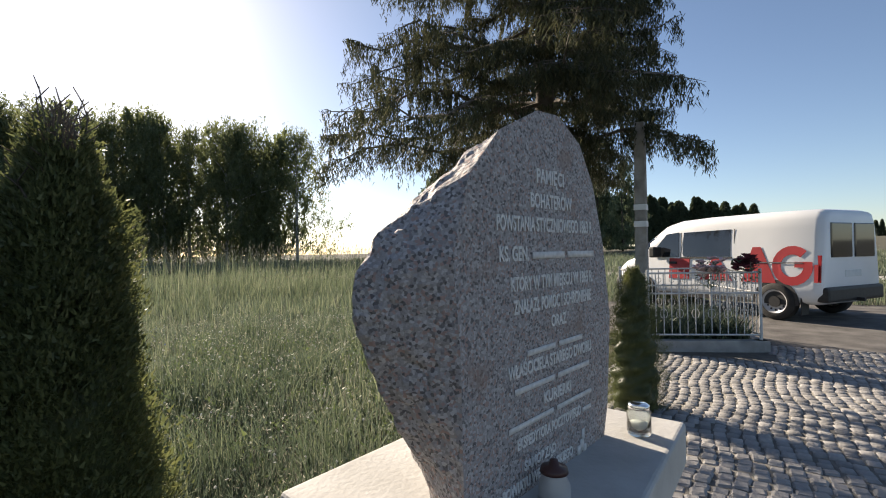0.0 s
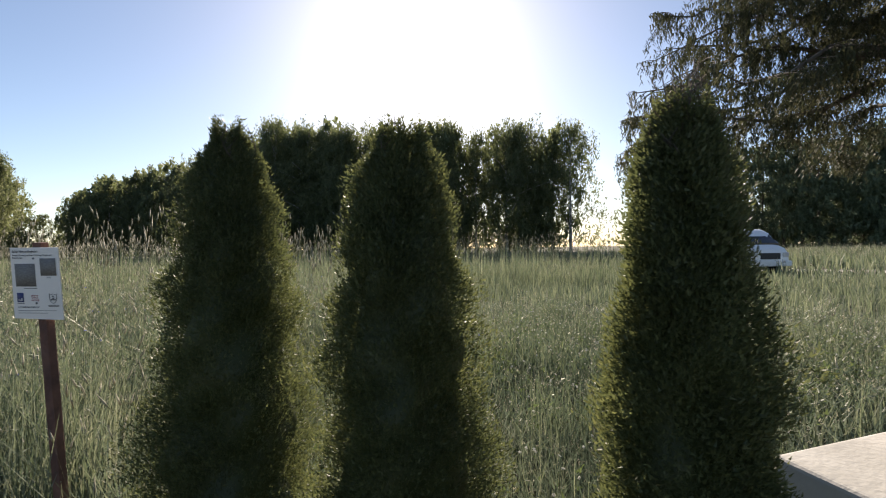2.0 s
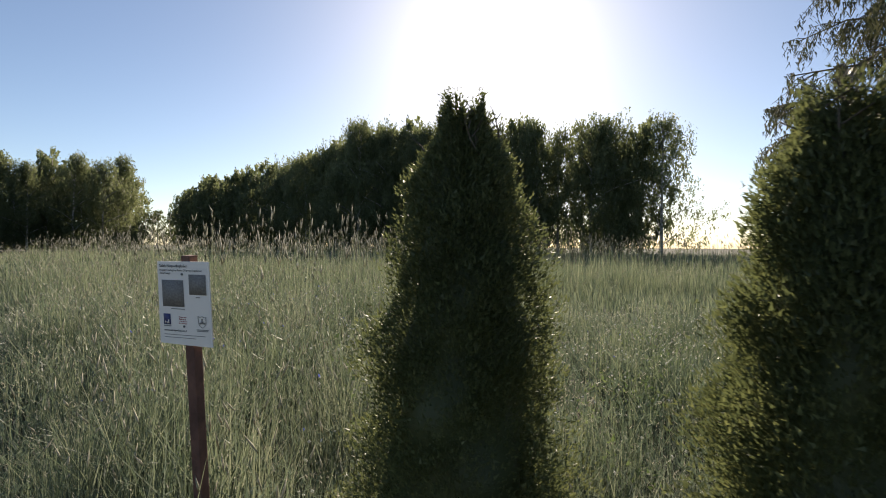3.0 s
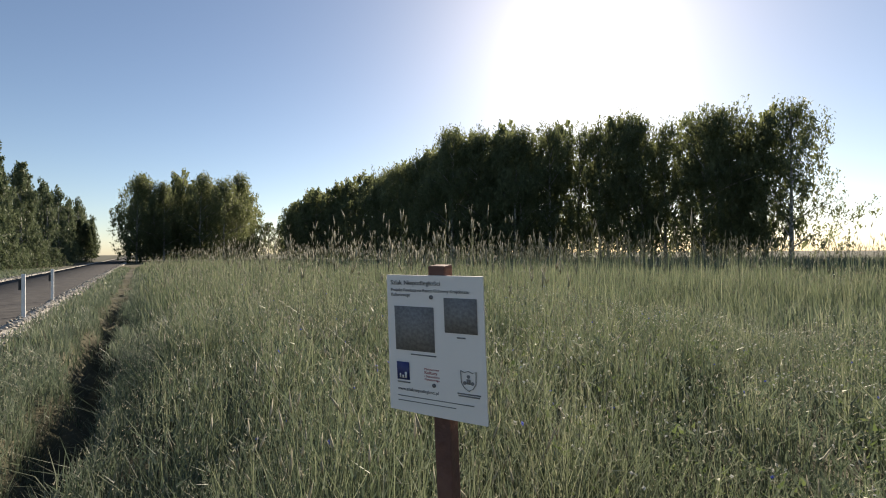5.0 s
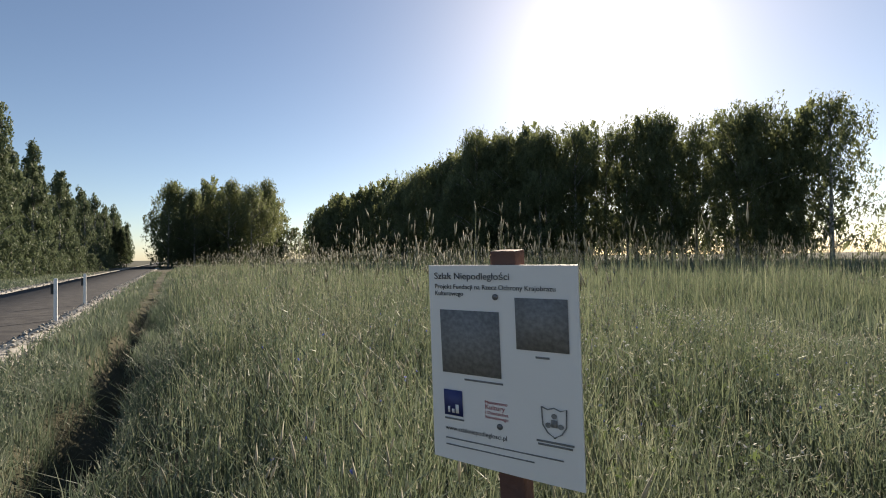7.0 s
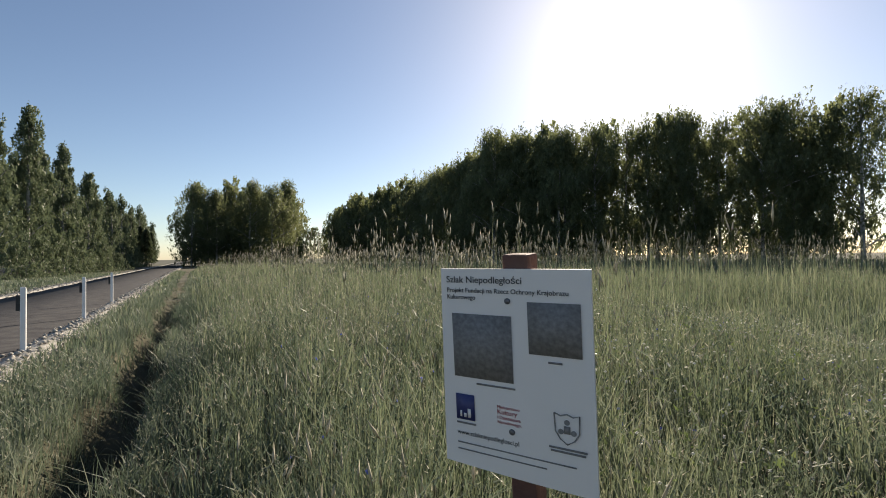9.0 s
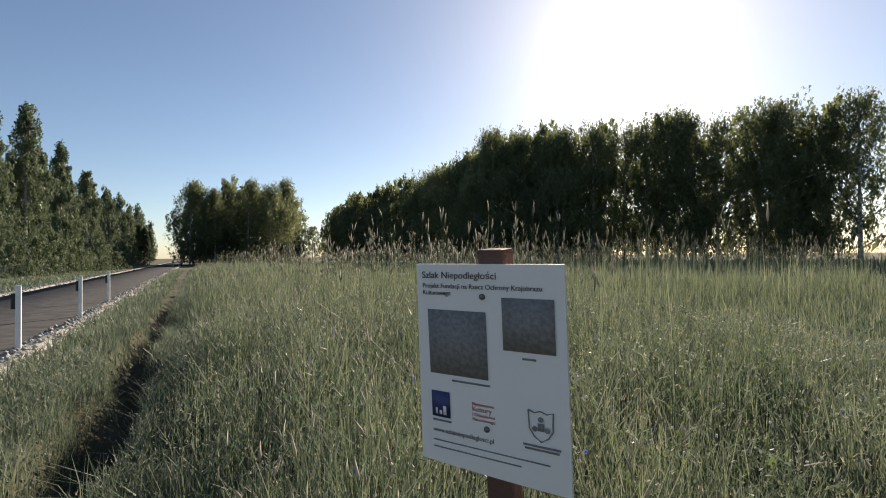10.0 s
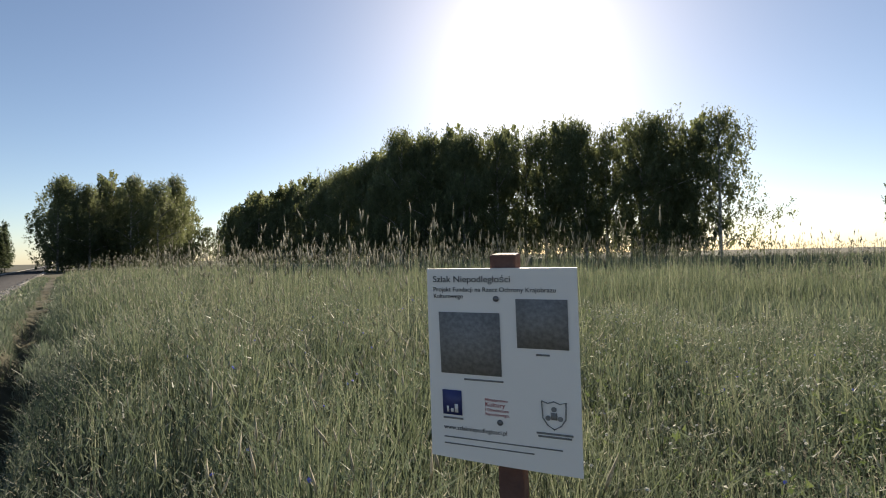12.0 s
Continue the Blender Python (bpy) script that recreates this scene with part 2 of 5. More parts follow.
class Geo:
    """Collects points and faces and makes one mesh of them."""

    def __init__(self):
        self.v, self.f, self.count = [], {3: [], 4: []}, 0

    def add(self, verts, faces):
        verts, faces = np.asarray(verts, np.float32).reshape(-1, 3), np.asarray(faces, np.int32)
        self.v.append(verts)
        self.f[faces.shape[1]].append(faces + self.count)
        self.count += len(verts)
        return self

    def tube(self, pts, radii, sides=6, cap=True):
        pts = [Vector(p) for p in pts]
        rings = []
        for k, p in enumerate(pts):
            d = (pts[min(k + 1, len(pts) - 1)] - pts[max(k - 1, 0)])
            d = d.normalized() if d.length > 1e-9 else Vector((0, 0, 1))
            a = d.orthogonal().normalized() if abs(d.z) < 0.9 else d.cross(Vector((0, 1, 0))).normalized()
            b = d.cross(a)
            rings.append([p + float(radii[k]) * (math.cos(q) * a + math.sin(q) * b) for q in np.linspace(0, math.tau, sides, endpoint=False)])
        n = len(pts)
        self.add([tuple(q) for r in rings for q in r], [(k * sides + i, k * sides + (i + 1) % sides, (k + 1) * sides + (i + 1) % sides, (k + 1) * sides + i) for k in range(n - 1) for i in range(sides)])
        if cap:
            for k, flip in ((0, -1), (n - 1, 1)):
                ring = [tuple(q) for q in rings[k]][::flip]
                self.add([tuple(pts[k])] + ring, [(0, 1 + i, 1 + (i + 1) % sides) for i in range(sides)])
        return self

    def box(self, lo, hi):
        (a, b, c), (d, e, f) = lo, hi
        v = [(x, y, z) for x in (a, d) for y in (b, e) for z in (c, f)]
        return self.add(v, [(0, 1, 3, 2), (4, 6, 7, 5), (0, 4, 5, 1), (2, 3, 7, 6), (0, 2, 6, 4), (1, 5, 7, 3)])

    def cards(self, centre, along, across):
        """One quad at each centre, spanned by two half vectors."""
        c, a, b = (np.asarray(q, np.float32) for q in (centre, along, across))
        v = np.stack([c - a - b, c - a + b, c + a + b, c + a - b], 1).reshape(-1, 3)
        return self.add(v, np.arange(len(v), dtype=np.int32).reshape(-1, 4))

    def leaves(self, centre, along, across):
        """One pointed leaf (a triangle) at each centre."""
        c, a, b = (np.asarray(q, np.float32) for q in (centre, along, across))
        v = np.stack([c - a - b, c - a + b, c + a], 1).reshape(-1, 3)
        return self.add(v, np.arange(len(v), dtype=np.int32).reshape(-1, 3))

    def mesh(self, name, mat, smooth=False):
        me = bpy.data.meshes.new(name)
        v = np.concatenate(self.v)
        loops, starts, at = [], [], 0
        for k in (4, 3):
            if self.f[k]:
                f = np.concatenate(self.f[k])
                loops.append(f.ravel())
                starts.append(at + k * np.arange(len(f)))
                at += f.size
        loops, starts = np.concatenate(loops), np.concatenate(starts)
        me.vertices.add(len(v)), me.loops.add(len(loops)), me.polygons.add(len(starts))
        me.vertices.foreach_set("co", v.ravel())
        me.loops.foreach_set("vertex_index", loops.astype(np.int32))
        me.polygons.foreach_set("loop_start", starts.astype(np.int32))
        me.update(calc_edges=True)
        me.validate()
        me.materials.append(mat)
        if smooth:
            me.polygons.foreach_set("use_smooth", np.ones(len(me.polygons), bool))
        return me


def put(name, geo, mat, parent=None, label="", smooth=False):
    ob = new(name, geo.mesh(name, mat, smooth))
    if parent:
        ob.parent = parent
    return tagged(ob, label)


def part(name, bm, mat, parent, label="", smooth=False):
    me = bpy.data.meshes.new(name)
    bm.normal_update()
    bm.to_mesh(me)
    bm.free()
    me.materials.append(mat)
    if smooth:
        me.polygons.foreach_set("use_smooth", np.ones(len(me.polygons), bool))
    ob = new(name, me)
    ob.parent = parent
    return tagged(ob, label)


def bevel_box(lo, hi, r=0.01, seg=2):
    bm = bmesh.new()
    bmesh.ops.create_cube(bm, size=1)
    for v in bm.verts:
        v.co = Vector([lo[k] + (v.co[k] + 0.5) * (hi[k] - lo[k]) for k in range(3)])
    bmesh.ops.bevel(bm, geom=bm.edges[:], offset=r, segments=seg, affect="EDGES", profile=0.6)
    return bm


def empty(name, m, label, category, group=""):
    ob = new(name)
    ob.matrix_basis = m
    return tagged(ob, label, category, group)


def rnd_dirs(rng, n):
    d = rng.normal(size=(n, 3))
    return d / np.linalg.norm(d, axis=1, keepdims=True)

# ---- ground, road, field ----
ROAD_AT, ROAD_DIR, ROAD_OFF = np.array([-6.3, 9.8]), np.array([-0.44, 0.898]), np.array([0.898, 0.44])


def road_coords(x, y):
    """How far along the road, and how far off its field-side edge (towards the field is positive)."""
    dx, dy = x - ROAD_AT[0], y - ROAD_AT[1]
    return dx * ROAD_DIR[0] + dy * ROAD_DIR[1], dx * ROAD_OFF[0] + dy * ROAD_OFF[1]


def smooth_step(a, b, x):
    t = np.clip((x - a) / (b - a), 0, 1)
    return t * t * (3 - 2 * t)


def ditch_wobble(s):
    return 0.09 * np.sin(1.15 * s + 0.6) + 0.07 * np.sin(2.6 * s) + 0.04 * np.sin(5.3 * s + 1)


def ground_z(x, y):
    s, p = road_coords(x, y)
    ditch = -0.7 * np.exp(-(((p - 1.75 - ditch_wobble(s)) / 0.25) ** 4))
    hill = 3.4 * smooth_step(25, 140, x) * smooth_step(110, -40, y)
    bumps = 0.03 * np.sin(x * 1.3 + 0.7 * y) * np.sin(0.9 * y - 0.4 * x) * smooth_step(0.3, 3, p)
    paved = smooth_step(2.6, 3.6, x) * smooth_step(1.6, 0.6, y)
    return (ditch + bumps * (1 - paved)) * (p > -0.2) + hill - 0.01


def build_ground():
    near = np.concatenate([[-1500, -700, -350, -180, -120, -90, -75], np.arange(-62, -14, 1.5), np.arange(-14, 14, 0.25), np.arange(14, 62, 1.5), [75, 90, 120, 180, 350, 700, 1500]])
    gx, gy = np.meshgrid(near, near, indexing="ij")
    n = len(near)
    v = np.stack([gx, gy, ground_z(gx, gy)], -1).reshape(-1, 3)
    i, j = np.meshgrid(np.arange(n - 1), np.arange(n - 1), indexing="ij")
    a = (i * n + j).ravel()
    g = Geo().add(v, np.stack([a, a + n, a + n + 1, a + 1], 1))
    tagged(put("ground", g, M_SOIL, smooth=True), "dark green-brown meadow soil under grass and rye", "ground", kind="structure")


def strip(name, p0, p1, s0, s1, z, mat, label, category):
    ss = np.arange(s0, s1, 2.0)
    v, rng = [], np.random.default_rng(3)
    for s in ss:
        for p, e in ((p0, rng.normal(0, 0.04)), (p1, rng.normal(0, 0.04))):
            q = ROAD_AT + s * ROAD_DIR + (p + e) * ROAD_OFF
            v += [(*q, z), (*q, z - 0.12)]
    k = 4 * np.arange(len(ss) - 1)
    g = Geo().add(v, np.concatenate([np.stack([k, k + 2, k + 6, k + 4], 1), np.stack([k + 2, k + 3, k + 7, k + 6], 1), np.stack([k + 1, k, k + 4, k + 5], 1)]))
    return tagged(put(name, g, mat), label, category, kind="structure")


build_ground()
strip("road", -3.7, 0.0, -30, 400, 0.06, M_ASPHALT, "narrow dark asphalt country road between grass verges", "road")
strip("road_shoulder_field", 0.02, 0.5, -30, 400, 0.045, M_GRAVEL, "pale gravel shoulder along the asphalt road", "shoulder")
strip("road_shoulder_wood", -4.5, -3.72, -30, 400, 0.045, M_GRAVEL, "pale gravel shoulder below the birch wood", "shoulder")


def shoulder_stones():
    rng = np.random.default_rng(8)
    g = Geo()
    for k in range(2600):
        s = rng.uniform(-8, 30) if k < 1900 else rng.uniform(10, 70)
        p = rng.uniform(0.0, 0.62) if rng.random() < 0.65 else rng.uniform(-4.7, -3.7)
        q, r = ROAD_AT + s * ROAD_DIR + p * ROAD_OFF, rng.uniform(0.015, 0.05)
        d = rnd_dirs(rng, 6) * r
        o = np.array([*q, 0.06 + r * 0.3])
        v = o + np.array([(1, 0, 0), (-1, 0, 0), (0, 1, 0), (0, -1, 0), (0, 0, 0.8), (0, 0, -0.6)]) * r + d * 0.35
        g.add(v, [(0, 2, 4), (2, 1, 4), (1, 3, 4), (3, 0, 4), (2, 0, 5), (1, 2, 5), (3, 1, 5), (0, 3, 5)])
    tagged(put("shoulder_gravel", g, M_GRAVEL), "loose pale stones along the road edges", "gravel", kind="stuff")


shoulder_stones()


def track_x(y):
    """The middle of the sandy track on which the truck stands."""
    return 27.5 + 2.5 * np.cos(0.09 * (y - 3)) - 0.012 * (y - 3) ** 2


def build_track():
    ys = np.arange(-30.0, 24.0, 1.0)
    v = [(float(track_x(y)) + e, y, float(ground_z(track_x(y) + e, y)) + 0.03) for y in ys for e in (-1.4, 0.0, 1.4)]
    k = 3 * np.arange(len(ys) - 1)
    g = Geo().add(v, np.concatenate([np.stack([k + q, k + q + 1, k + q + 4, k + q + 3], 1) for q in (0, 1)]))
    tagged(put("sandy_track", g, M_GRAVEL), "pale sandy track beyond the meadow", "track", kind="structure")


build_track()

CAM_LINE = np.array([eye[:2] for _, eye, _, _ in PATH])


def clear_of(x, y):
    """True where grass may grow: not on the road, the paving, the plinth, or in the walker's way."""
    s, p = road_coords(x, y)
    ok = (p > 0.45) | (p < -4.4)
    ok &= np.abs(p - 1.75 - ditch_wobble(s)) > 0.15
    ok &= ~((x > 3.35) & (y < 0.9) & (x < 16.2) & (y < 0.9 - 0.05 * x))
    ok &= ~((x > 2.3) & (x < 3.55) & (y < 0.22) & (y > -0.9))
    d = np.min(np.hypot(x[:, None] - CAM_LINE[:, 0], y[:, None] - CAM_LINE[:, 1]), 1)
    ok &= d > 0.42
    ok &= ~((np.hypot(x - 0.72, y - 1.6) < 0.22))
    ok &= np.abs(x - track_x(y)) > 1.5
    return ok


def sow(rng, r0, r1, density, az0=-64, az1=80, centre=(0.9, 0.2)):
    a0, a1 = radians(az0), radians(az1)
    n = int(density * 0.5 * (a1 - a0) * (r1**2 - r0**2))
    r, a = np.sqrt(rng.uniform(r0**2, r1**2, n)), rng.uniform(a0, a1, n)
    x, y = centre[0] + r * np.sin(a), centre[1] + r * np.cos(a)
    k = clear_of(x, y)
    return x[k], y[k]


def patchiness(x, y):
    """Uneven growth, in patches a hand to a stride wide; about -1 to 1."""
    rng = np.random.default_rng(99)
    total = 0
    for _ in range(9):
        k, a, f = math.tau / rng.uniform(0.35, 1.5), rng.uniform(0, math.tau), rng.uniform(0, math.tau)
        total = total + np.sin(k * (math.cos(a) * x + math.sin(a) * y) + f)
    return np.clip(total / 4.2, -1, 1)


def rye_height(x, y):
    """Rye stands tall in the field, meadow grass lower by the monument, the hedge and the road verge."""
    s, p = road_coords(x, y)
    field = smooth_step(2.0, 3.2, p) * np.maximum(0.35 + 0.65 * smooth_step(1.6, -1.5, x - 0.55 * y), smooth_step(7, 14, y))
    patch = 0.88 + 0.1 * np.sin(0.9 * x + 1.7) * np.sin(0.8 * y) + 0.16 * np.sin(2.3 * x + 0.6 * y) * np.sin(2.9 * y + 1) + 0.15 * np.sin(5.1 * x - 2 * y) * np.sin(4.3 * y + 1.5 * x)
    return np.where(p < 2.3, 0.24, (0.3 + 0.62 * field) * patch) * smooth_step(-0.6, 0.6, np.abs(p - 1.75) + 0.25)


def blades(g, rng, x, y, h, w, lean=0.25):
    n = len(x)
    z = ground_z(x, y)
    a, t = rng.uniform(0, math.tau, n), rng.uniform(0, math.tau, n)
    side = np.stack([np.cos(a), np.sin(a), np.zeros(n)], 1) * (w * rng.uniform(0.6, 1.3, n))[:, None]
    bend = np.stack([np.cos(t), np.sin(t), np.zeros(n)], 1) * (h * np.abs(rng.normal(0, lean, n)))[:, None]
    up = np.stack([np.zeros(n), np.zeros(n), h], 1)
    o = np.stack([x, y, z - 0.01], 1)
    mid, tip = o + 0.55 * up + 0.3 * bend, o + up * 0.98 + bend
    v = np.stack([o - side, o + side, mid + 0.9 * side, mid - 0.9 * side, tip + 0.12 * side, tip - 0.12 * side], 1).reshape(-1, 3)
    b = 6 * np.arange(n)[:, None]
    g.add(v, np.concatenate([b + [0, 1, 2, 3], b + [3, 2, 4, 5]]))
    return tip


def ears(g, rng, at, length, width, nod=0.35):
    """Slender spindle-shaped ears that start at the given points."""
    n = len(at)
    d = np.stack([rng.normal(0, nod, n), rng.normal(0, nod, n), np.ones(n)], 1)
    d = d / np.linalg.norm(d, axis=1, keepdims=True)
    a = np.cross(d, [1.0, 0.3, 0.1])
    a /= np.linalg.norm(a, axis=1, keepdims=True)
    b = np.cross(d, a)
    ln, wd = (length * rng.uniform(0.7, 1.25, n))[:, None], (width * rng.uniform(0.7, 1.2, n))[:, None]
    m = at + d * ln * 0.4
    v = np.stack([at, m + a * wd, m + b * wd, m - a * wd, m - b * wd, at + d * ln], 1).reshape(-1, 3)
    k = 6 * np.arange(n)[:, None]
    g.add(v, np.concatenate([k + q for q in ([0, 2, 1], [0, 3, 2], [0, 4, 3], [0, 1, 4], [5, 1, 2], [5, 2, 3], [5, 3, 4], [5, 4, 1])]))


def sprigs(g, rng, x, y, lo, hi, length, width):
    """Short leaves that stand off the stems at all heights, leaning every way."""
    n = len(x)
    z = ground_z(x, y) + rye_height(x, y) * rng.uniform(lo, hi, n)
    d = rnd_dirs(rng, n)
    d[:, 2] = np.abs(d[:, 2]) * 1.3 + 0.35
    d /= np.linalg.norm(d, axis=1, keepdims=True)
    e = np.cross(d, rnd_dirs(rng, n))
    e /= np.linalg.norm(e, axis=1, keepdims=True) + 1e-6
    ln = (length * rng.uniform(0.4, 1.4, n))[:, None]
    g.leaves(np.stack([x, y, z], 1), d * ln, e * width * rng.uniform(0.6, 1.4, (n, 1)))


def build_field():
    rng = np.random.default_rng(11)
    rye, meadow, head = Geo(), Geo(), Geo()
    weeds, seeds = Geo(), Geo()
    for r0, r1, dens, ln, w in ((0.3, 3.4, 2600, 0.028, 0.0022), (3.4, 9, 650, 0.045, 0.0045)):
        x, y = sow(rng, r0, r1, dens)
        sprigs(weeds, rng, x, y, 0.3, 1.0, ln, w)
        x, y = sow(rng, r0, r1, dens * 0.4)
        sprigs(seeds, rng, x, y, 0.7, 1.08, ln * 0.3, w * 0.8)
    # tufts that hang over the rim of the ditch
    s, side = -13 + 34 * rng.random(15000) ** 1.4, rng.choice([-1, 1], 15000)
    q = ROAD_AT[None] + s[:, None] * ROAD_DIR[None] + (1.75 + ditch_wobble(s) + side * rng.uniform(0.16, 0.5, 15000))[:, None] * ROAD_OFF[None]
    far = np.min(np.hypot(q[:, :1] - CAM_LINE[:, 0], q[:, 1:] - CAM_LINE[:, 1]), 1) > 0.45
    tuft = (np.sin(3.1 * s + side) + np.sin(7.3 * s)) * 0.06 + 0.24
    blades(meadow, rng, q[far, 0], q[far, 1], (tuft * rng.uniform(0.5, 1.3, 15000))[far], 0.0028, 0.7)
    tagged(put("field_weeds", weeds, M_GRASS), "narrow grey-green leaves of weeds among the rye", "weeds", kind="stuff")
    tagged(put("grass_seeds", seeds, M_STRAW), "pale specks of grass seed heads in the field", "seed heads", kind="stuff")
    for r0, r1, dens, w, ear_share in ((0.3, 3.2, 2300, 0.0027, 0.14), (3.2, 8, 900, 0.0043, 0.22), (8, 20, 270, 0.0075, 0.48), (20, 62, 38, 0.022, 0.6)):
        x, y = sow(rng, r0, r1, dens)
        if r0 >= 8:
            # the verge and fields beyond the drive
            x2, y2 = sow(rng, max(r0, 14), r1, dens * 0.7, 80, 112)
            x, y = np.concatenate([x, x2]), np.concatenate([y, y2])
        uneven = patchiness(x, y) * (r0 < 8)
        grown = (rng.random(len(x)) < 0.62 + 0.5 * uneven) | (road_coords(x, y)[1] < 2.2)
        x, y, uneven = x[grown], y[grown], uneven[grown]
        h = rye_height(x, y) * rng.uniform(0.42, 1.14, len(x)) * (1 + 0.16 * uneven)
        low = rng.random(len(x)) < np.where(h < 0.42, 0.8, 0.25)
        blades(meadow, rng, x[low], y[low], h[low] * 0.92, w * 1.25, 0.42)
        tip = blades(rye, rng, x[~low], y[~low], h[~low], w, 0.24)
        pick = (rng.random(len(tip)) < ear_share) & (h[~low] > 0.55)
        ears(head, rng, tip[pick], 0.075 + 2.2 * w, 0.004 * (1 + w * 70))
    tagged(put("rye_field", rye, M_RYE), "sunlit green rye stems and leaves in the field", "rye", kind="stuff")
    tagged(put("meadow_grass", meadow, M_GRASS), "mixed green meadow grass among the rye", "grass", kind="stuff")
    tagged(put("rye_ears", head, M_STRAW), "pale ripening ears above the rye", "ears", kind="stuff")
    # sparse tall stalks that stand over the field
    stalk, top = Geo(), Geo()
    x, y = sow(rng, 2.4, 5, 1.8, -40, 50)
    x2, y2 = sow(rng, 5, 16, 8.5, -40, 66)
    x3, y3 = sow(rng, 16, 48, 3.4, -38, 62)
    x, y = np.concatenate([x, x2, x3]), np.concatenate([y, y2, y3])
    s, p = road_coords(x, y)
    k = (p > 4) & (rye_height(x, y) > 0.62)
    x, y = x[k], y[k]
    h = np.clip(rng.normal(1.46, 0.25, len(x)), 1.0, 2.1)
    tip = blades(stalk, rng, x, y, h, np.full(len(x), 0.0016) * (1 + 0.12 * np.hypot(x, y)), 0.05)
    ears(top, rng, tip - [0, 0, 0.01], 0.15, 0.0085, 0.2)
    far = np.hypot(x, y) > 6
    ears(top, rng, tip[far] - [0, 0, 0.03], 0.2, 0.011, 0.18)
    tagged(put("tall_stalks", stalk, M_RYE), "thin green stalks standing high over the rye", "stalks", kind="stuff")
    tagged(put("tall_ears", top, M_STRAW), "pale feathery seed heads on tall stalks", "ears", kind="stuff")
    # broad-leaved weeds in clumps in the meadow by the monument
    leafy = Geo()
    cx, cy = sow(rng, 1.3, 7.5, 9, 8, 78)
    n = 46
    x, y = (np.repeat(c, n) + rng.normal(0, 0.07, len(c) * n) for c in (cx, cy))
    ok = clear_of(x, y)
    x, y = x[ok], y[ok]
    z = ground_z(x, y) + rye_height(x, y) * rng.uniform(0.25, 0.95, len(x))
    d = rnd_dirs(rng, len(x)) + [0, 0, 0.35]
    e = np.cross(d, rnd_dirs(rng, len(x)))
    size = rng.uniform(0.008, 0.02, (len(x), 1))
    leafy.leaves(np.stack([x, y, z], 1), d * size, e * size * 0.55)
    tagged(put("meadow_weeds", leafy, M_WEED), "fresh green broad-leaved weeds in the meadow", "weeds", kind="stuff")
    # flowers in the grass
    for name, mat, n, az, lab, cat in (("daisies", M_FLOWER_WHITE, 1300, (5, 78), "small white flowers in the meadow grass", "flowers"), ("cornflowers", M_CORNFLOWER, 90, (-20, 40), "scattered blue cornflowers in the rye", "flowers")):
        g = Geo()
        r, a = np.sqrt(rng.uniform(1.5**2, 9**2, n)), np.radians(rng.uniform(*az, n))
        x, y = 0.9 + r * np.sin(a), 0.2 + r * np.cos(a)
        k = clear_of(x, y)
        x, y = x[k], y[k]
        z = ground_z(x, y) + rye_height(x, y) * rng.uniform(0.8, 1.0, len(x))
        for q in range(3):
            d1, d2 = rnd_dirs(rng, len(x)) * 0.0065, rnd_dirs(rng, len(x)) * 0.0065
            g.cards(np.stack([x, y, z], 1), d1, d2)
        tagged(put(name, g, mat), lab, cat, kind="stuff")


build_field()

# ---- trees ----


def tree_meshes(seed, height, spread, start, n_leaf, leaf, bark, leaves, hang=1.5, clumps=46, limb_n=14, top_heavy=0.6, taper=0.3):
    """Trunk with limbs, and a crown of leaf cards in clumps, uneven, with gaps."""
    rng = np.random.default_rng(seed)
    trunk, crown = Geo(), Geo()
    bend = rng.normal(0, 0.02 * height, 2)
    axis = lambda q: np.array([bend[0] * q * q, bend[1] * q * q, height * 0.95 * q])
    trunk.tube([axis(q) for q in np.linspace(0, 1, 7)], [height * 0.011 * (1.15 - q) for q in np.linspace(0, 1, 7)], 7)
    centres, sizes = [], []
    for k in range(clumps):
        q = start + (1 - start) * (k + rng.random()) / clumps
        u = (q - start) / (1 - start)
        prof = math.sin(math.pi * min(1, 0.14 + 0.86 * u) ** top_heavy) ** 0.7
        r, a = spread * prof * math.sqrt(rng.random()) * rng.uniform(0.75, 1.15), rng.uniform(0, math.tau)
        c = axis(q) + [r * math.cos(a), r * math.sin(a), 0]
        centres.append(c), sizes.append(spread * rng.uniform(0.2, 0.36) * (1.15 - taper * u))
        if k % max(1, clumps // limb_n) == 0:
            b = axis(max(0.1, q - 0.12))
            trunk.tube([b, 0.5 * (b + c) + [0, 0, 0.25], c], [height * 0.0045, height * 0.003, height * 0.0012], 5, False)
    # leaves hang along strands that start in the clumps
    per = 26
    n_str = n_leaf // per
    idx = rng.integers(0, clumps, n_str)
    top = np.array(centres)[idx] + np.clip(rng.normal(0, 0.62, (n_str, 3)), -1.3, 1.3) * np.array(sizes)[idx][:, None] * [1, 1, 0.9]
    ln = rng.uniform(0.25, 1.0, n_str) * hang
    sway = rng.normal(0, 0.12, (n_str, 2))
    f = rng.random((n_str, per))
    c = np.repeat(top[:, None, :], per, 1) + rng.normal(0, 0.045 * spread, (n_str, per, 3))
    c[..., 2] -= f * ln[:, None]
    c[..., :2] += sway[:, None, :] * (f * ln[:, None])[..., None]
    c = c.reshape(-1, 3)
    n_leaf = len(c)
    c[:, 2] = np.maximum(c[:, 2], 0.03 * height)
    d = rnd_dirs(rng, n_leaf)
    d = d * 0.75 - [0, 0, 0.7]
    e = np.cross(d, rnd_dirs(rng, n_leaf))
    s = (leaf * rng.uniform(0.5, 1.25, n_leaf))[:, None]
    crown.leaves(c, d * s, e * s * 0.5)
    return trunk.mesh("trunk", bark), crown.mesh("crown", leaves)


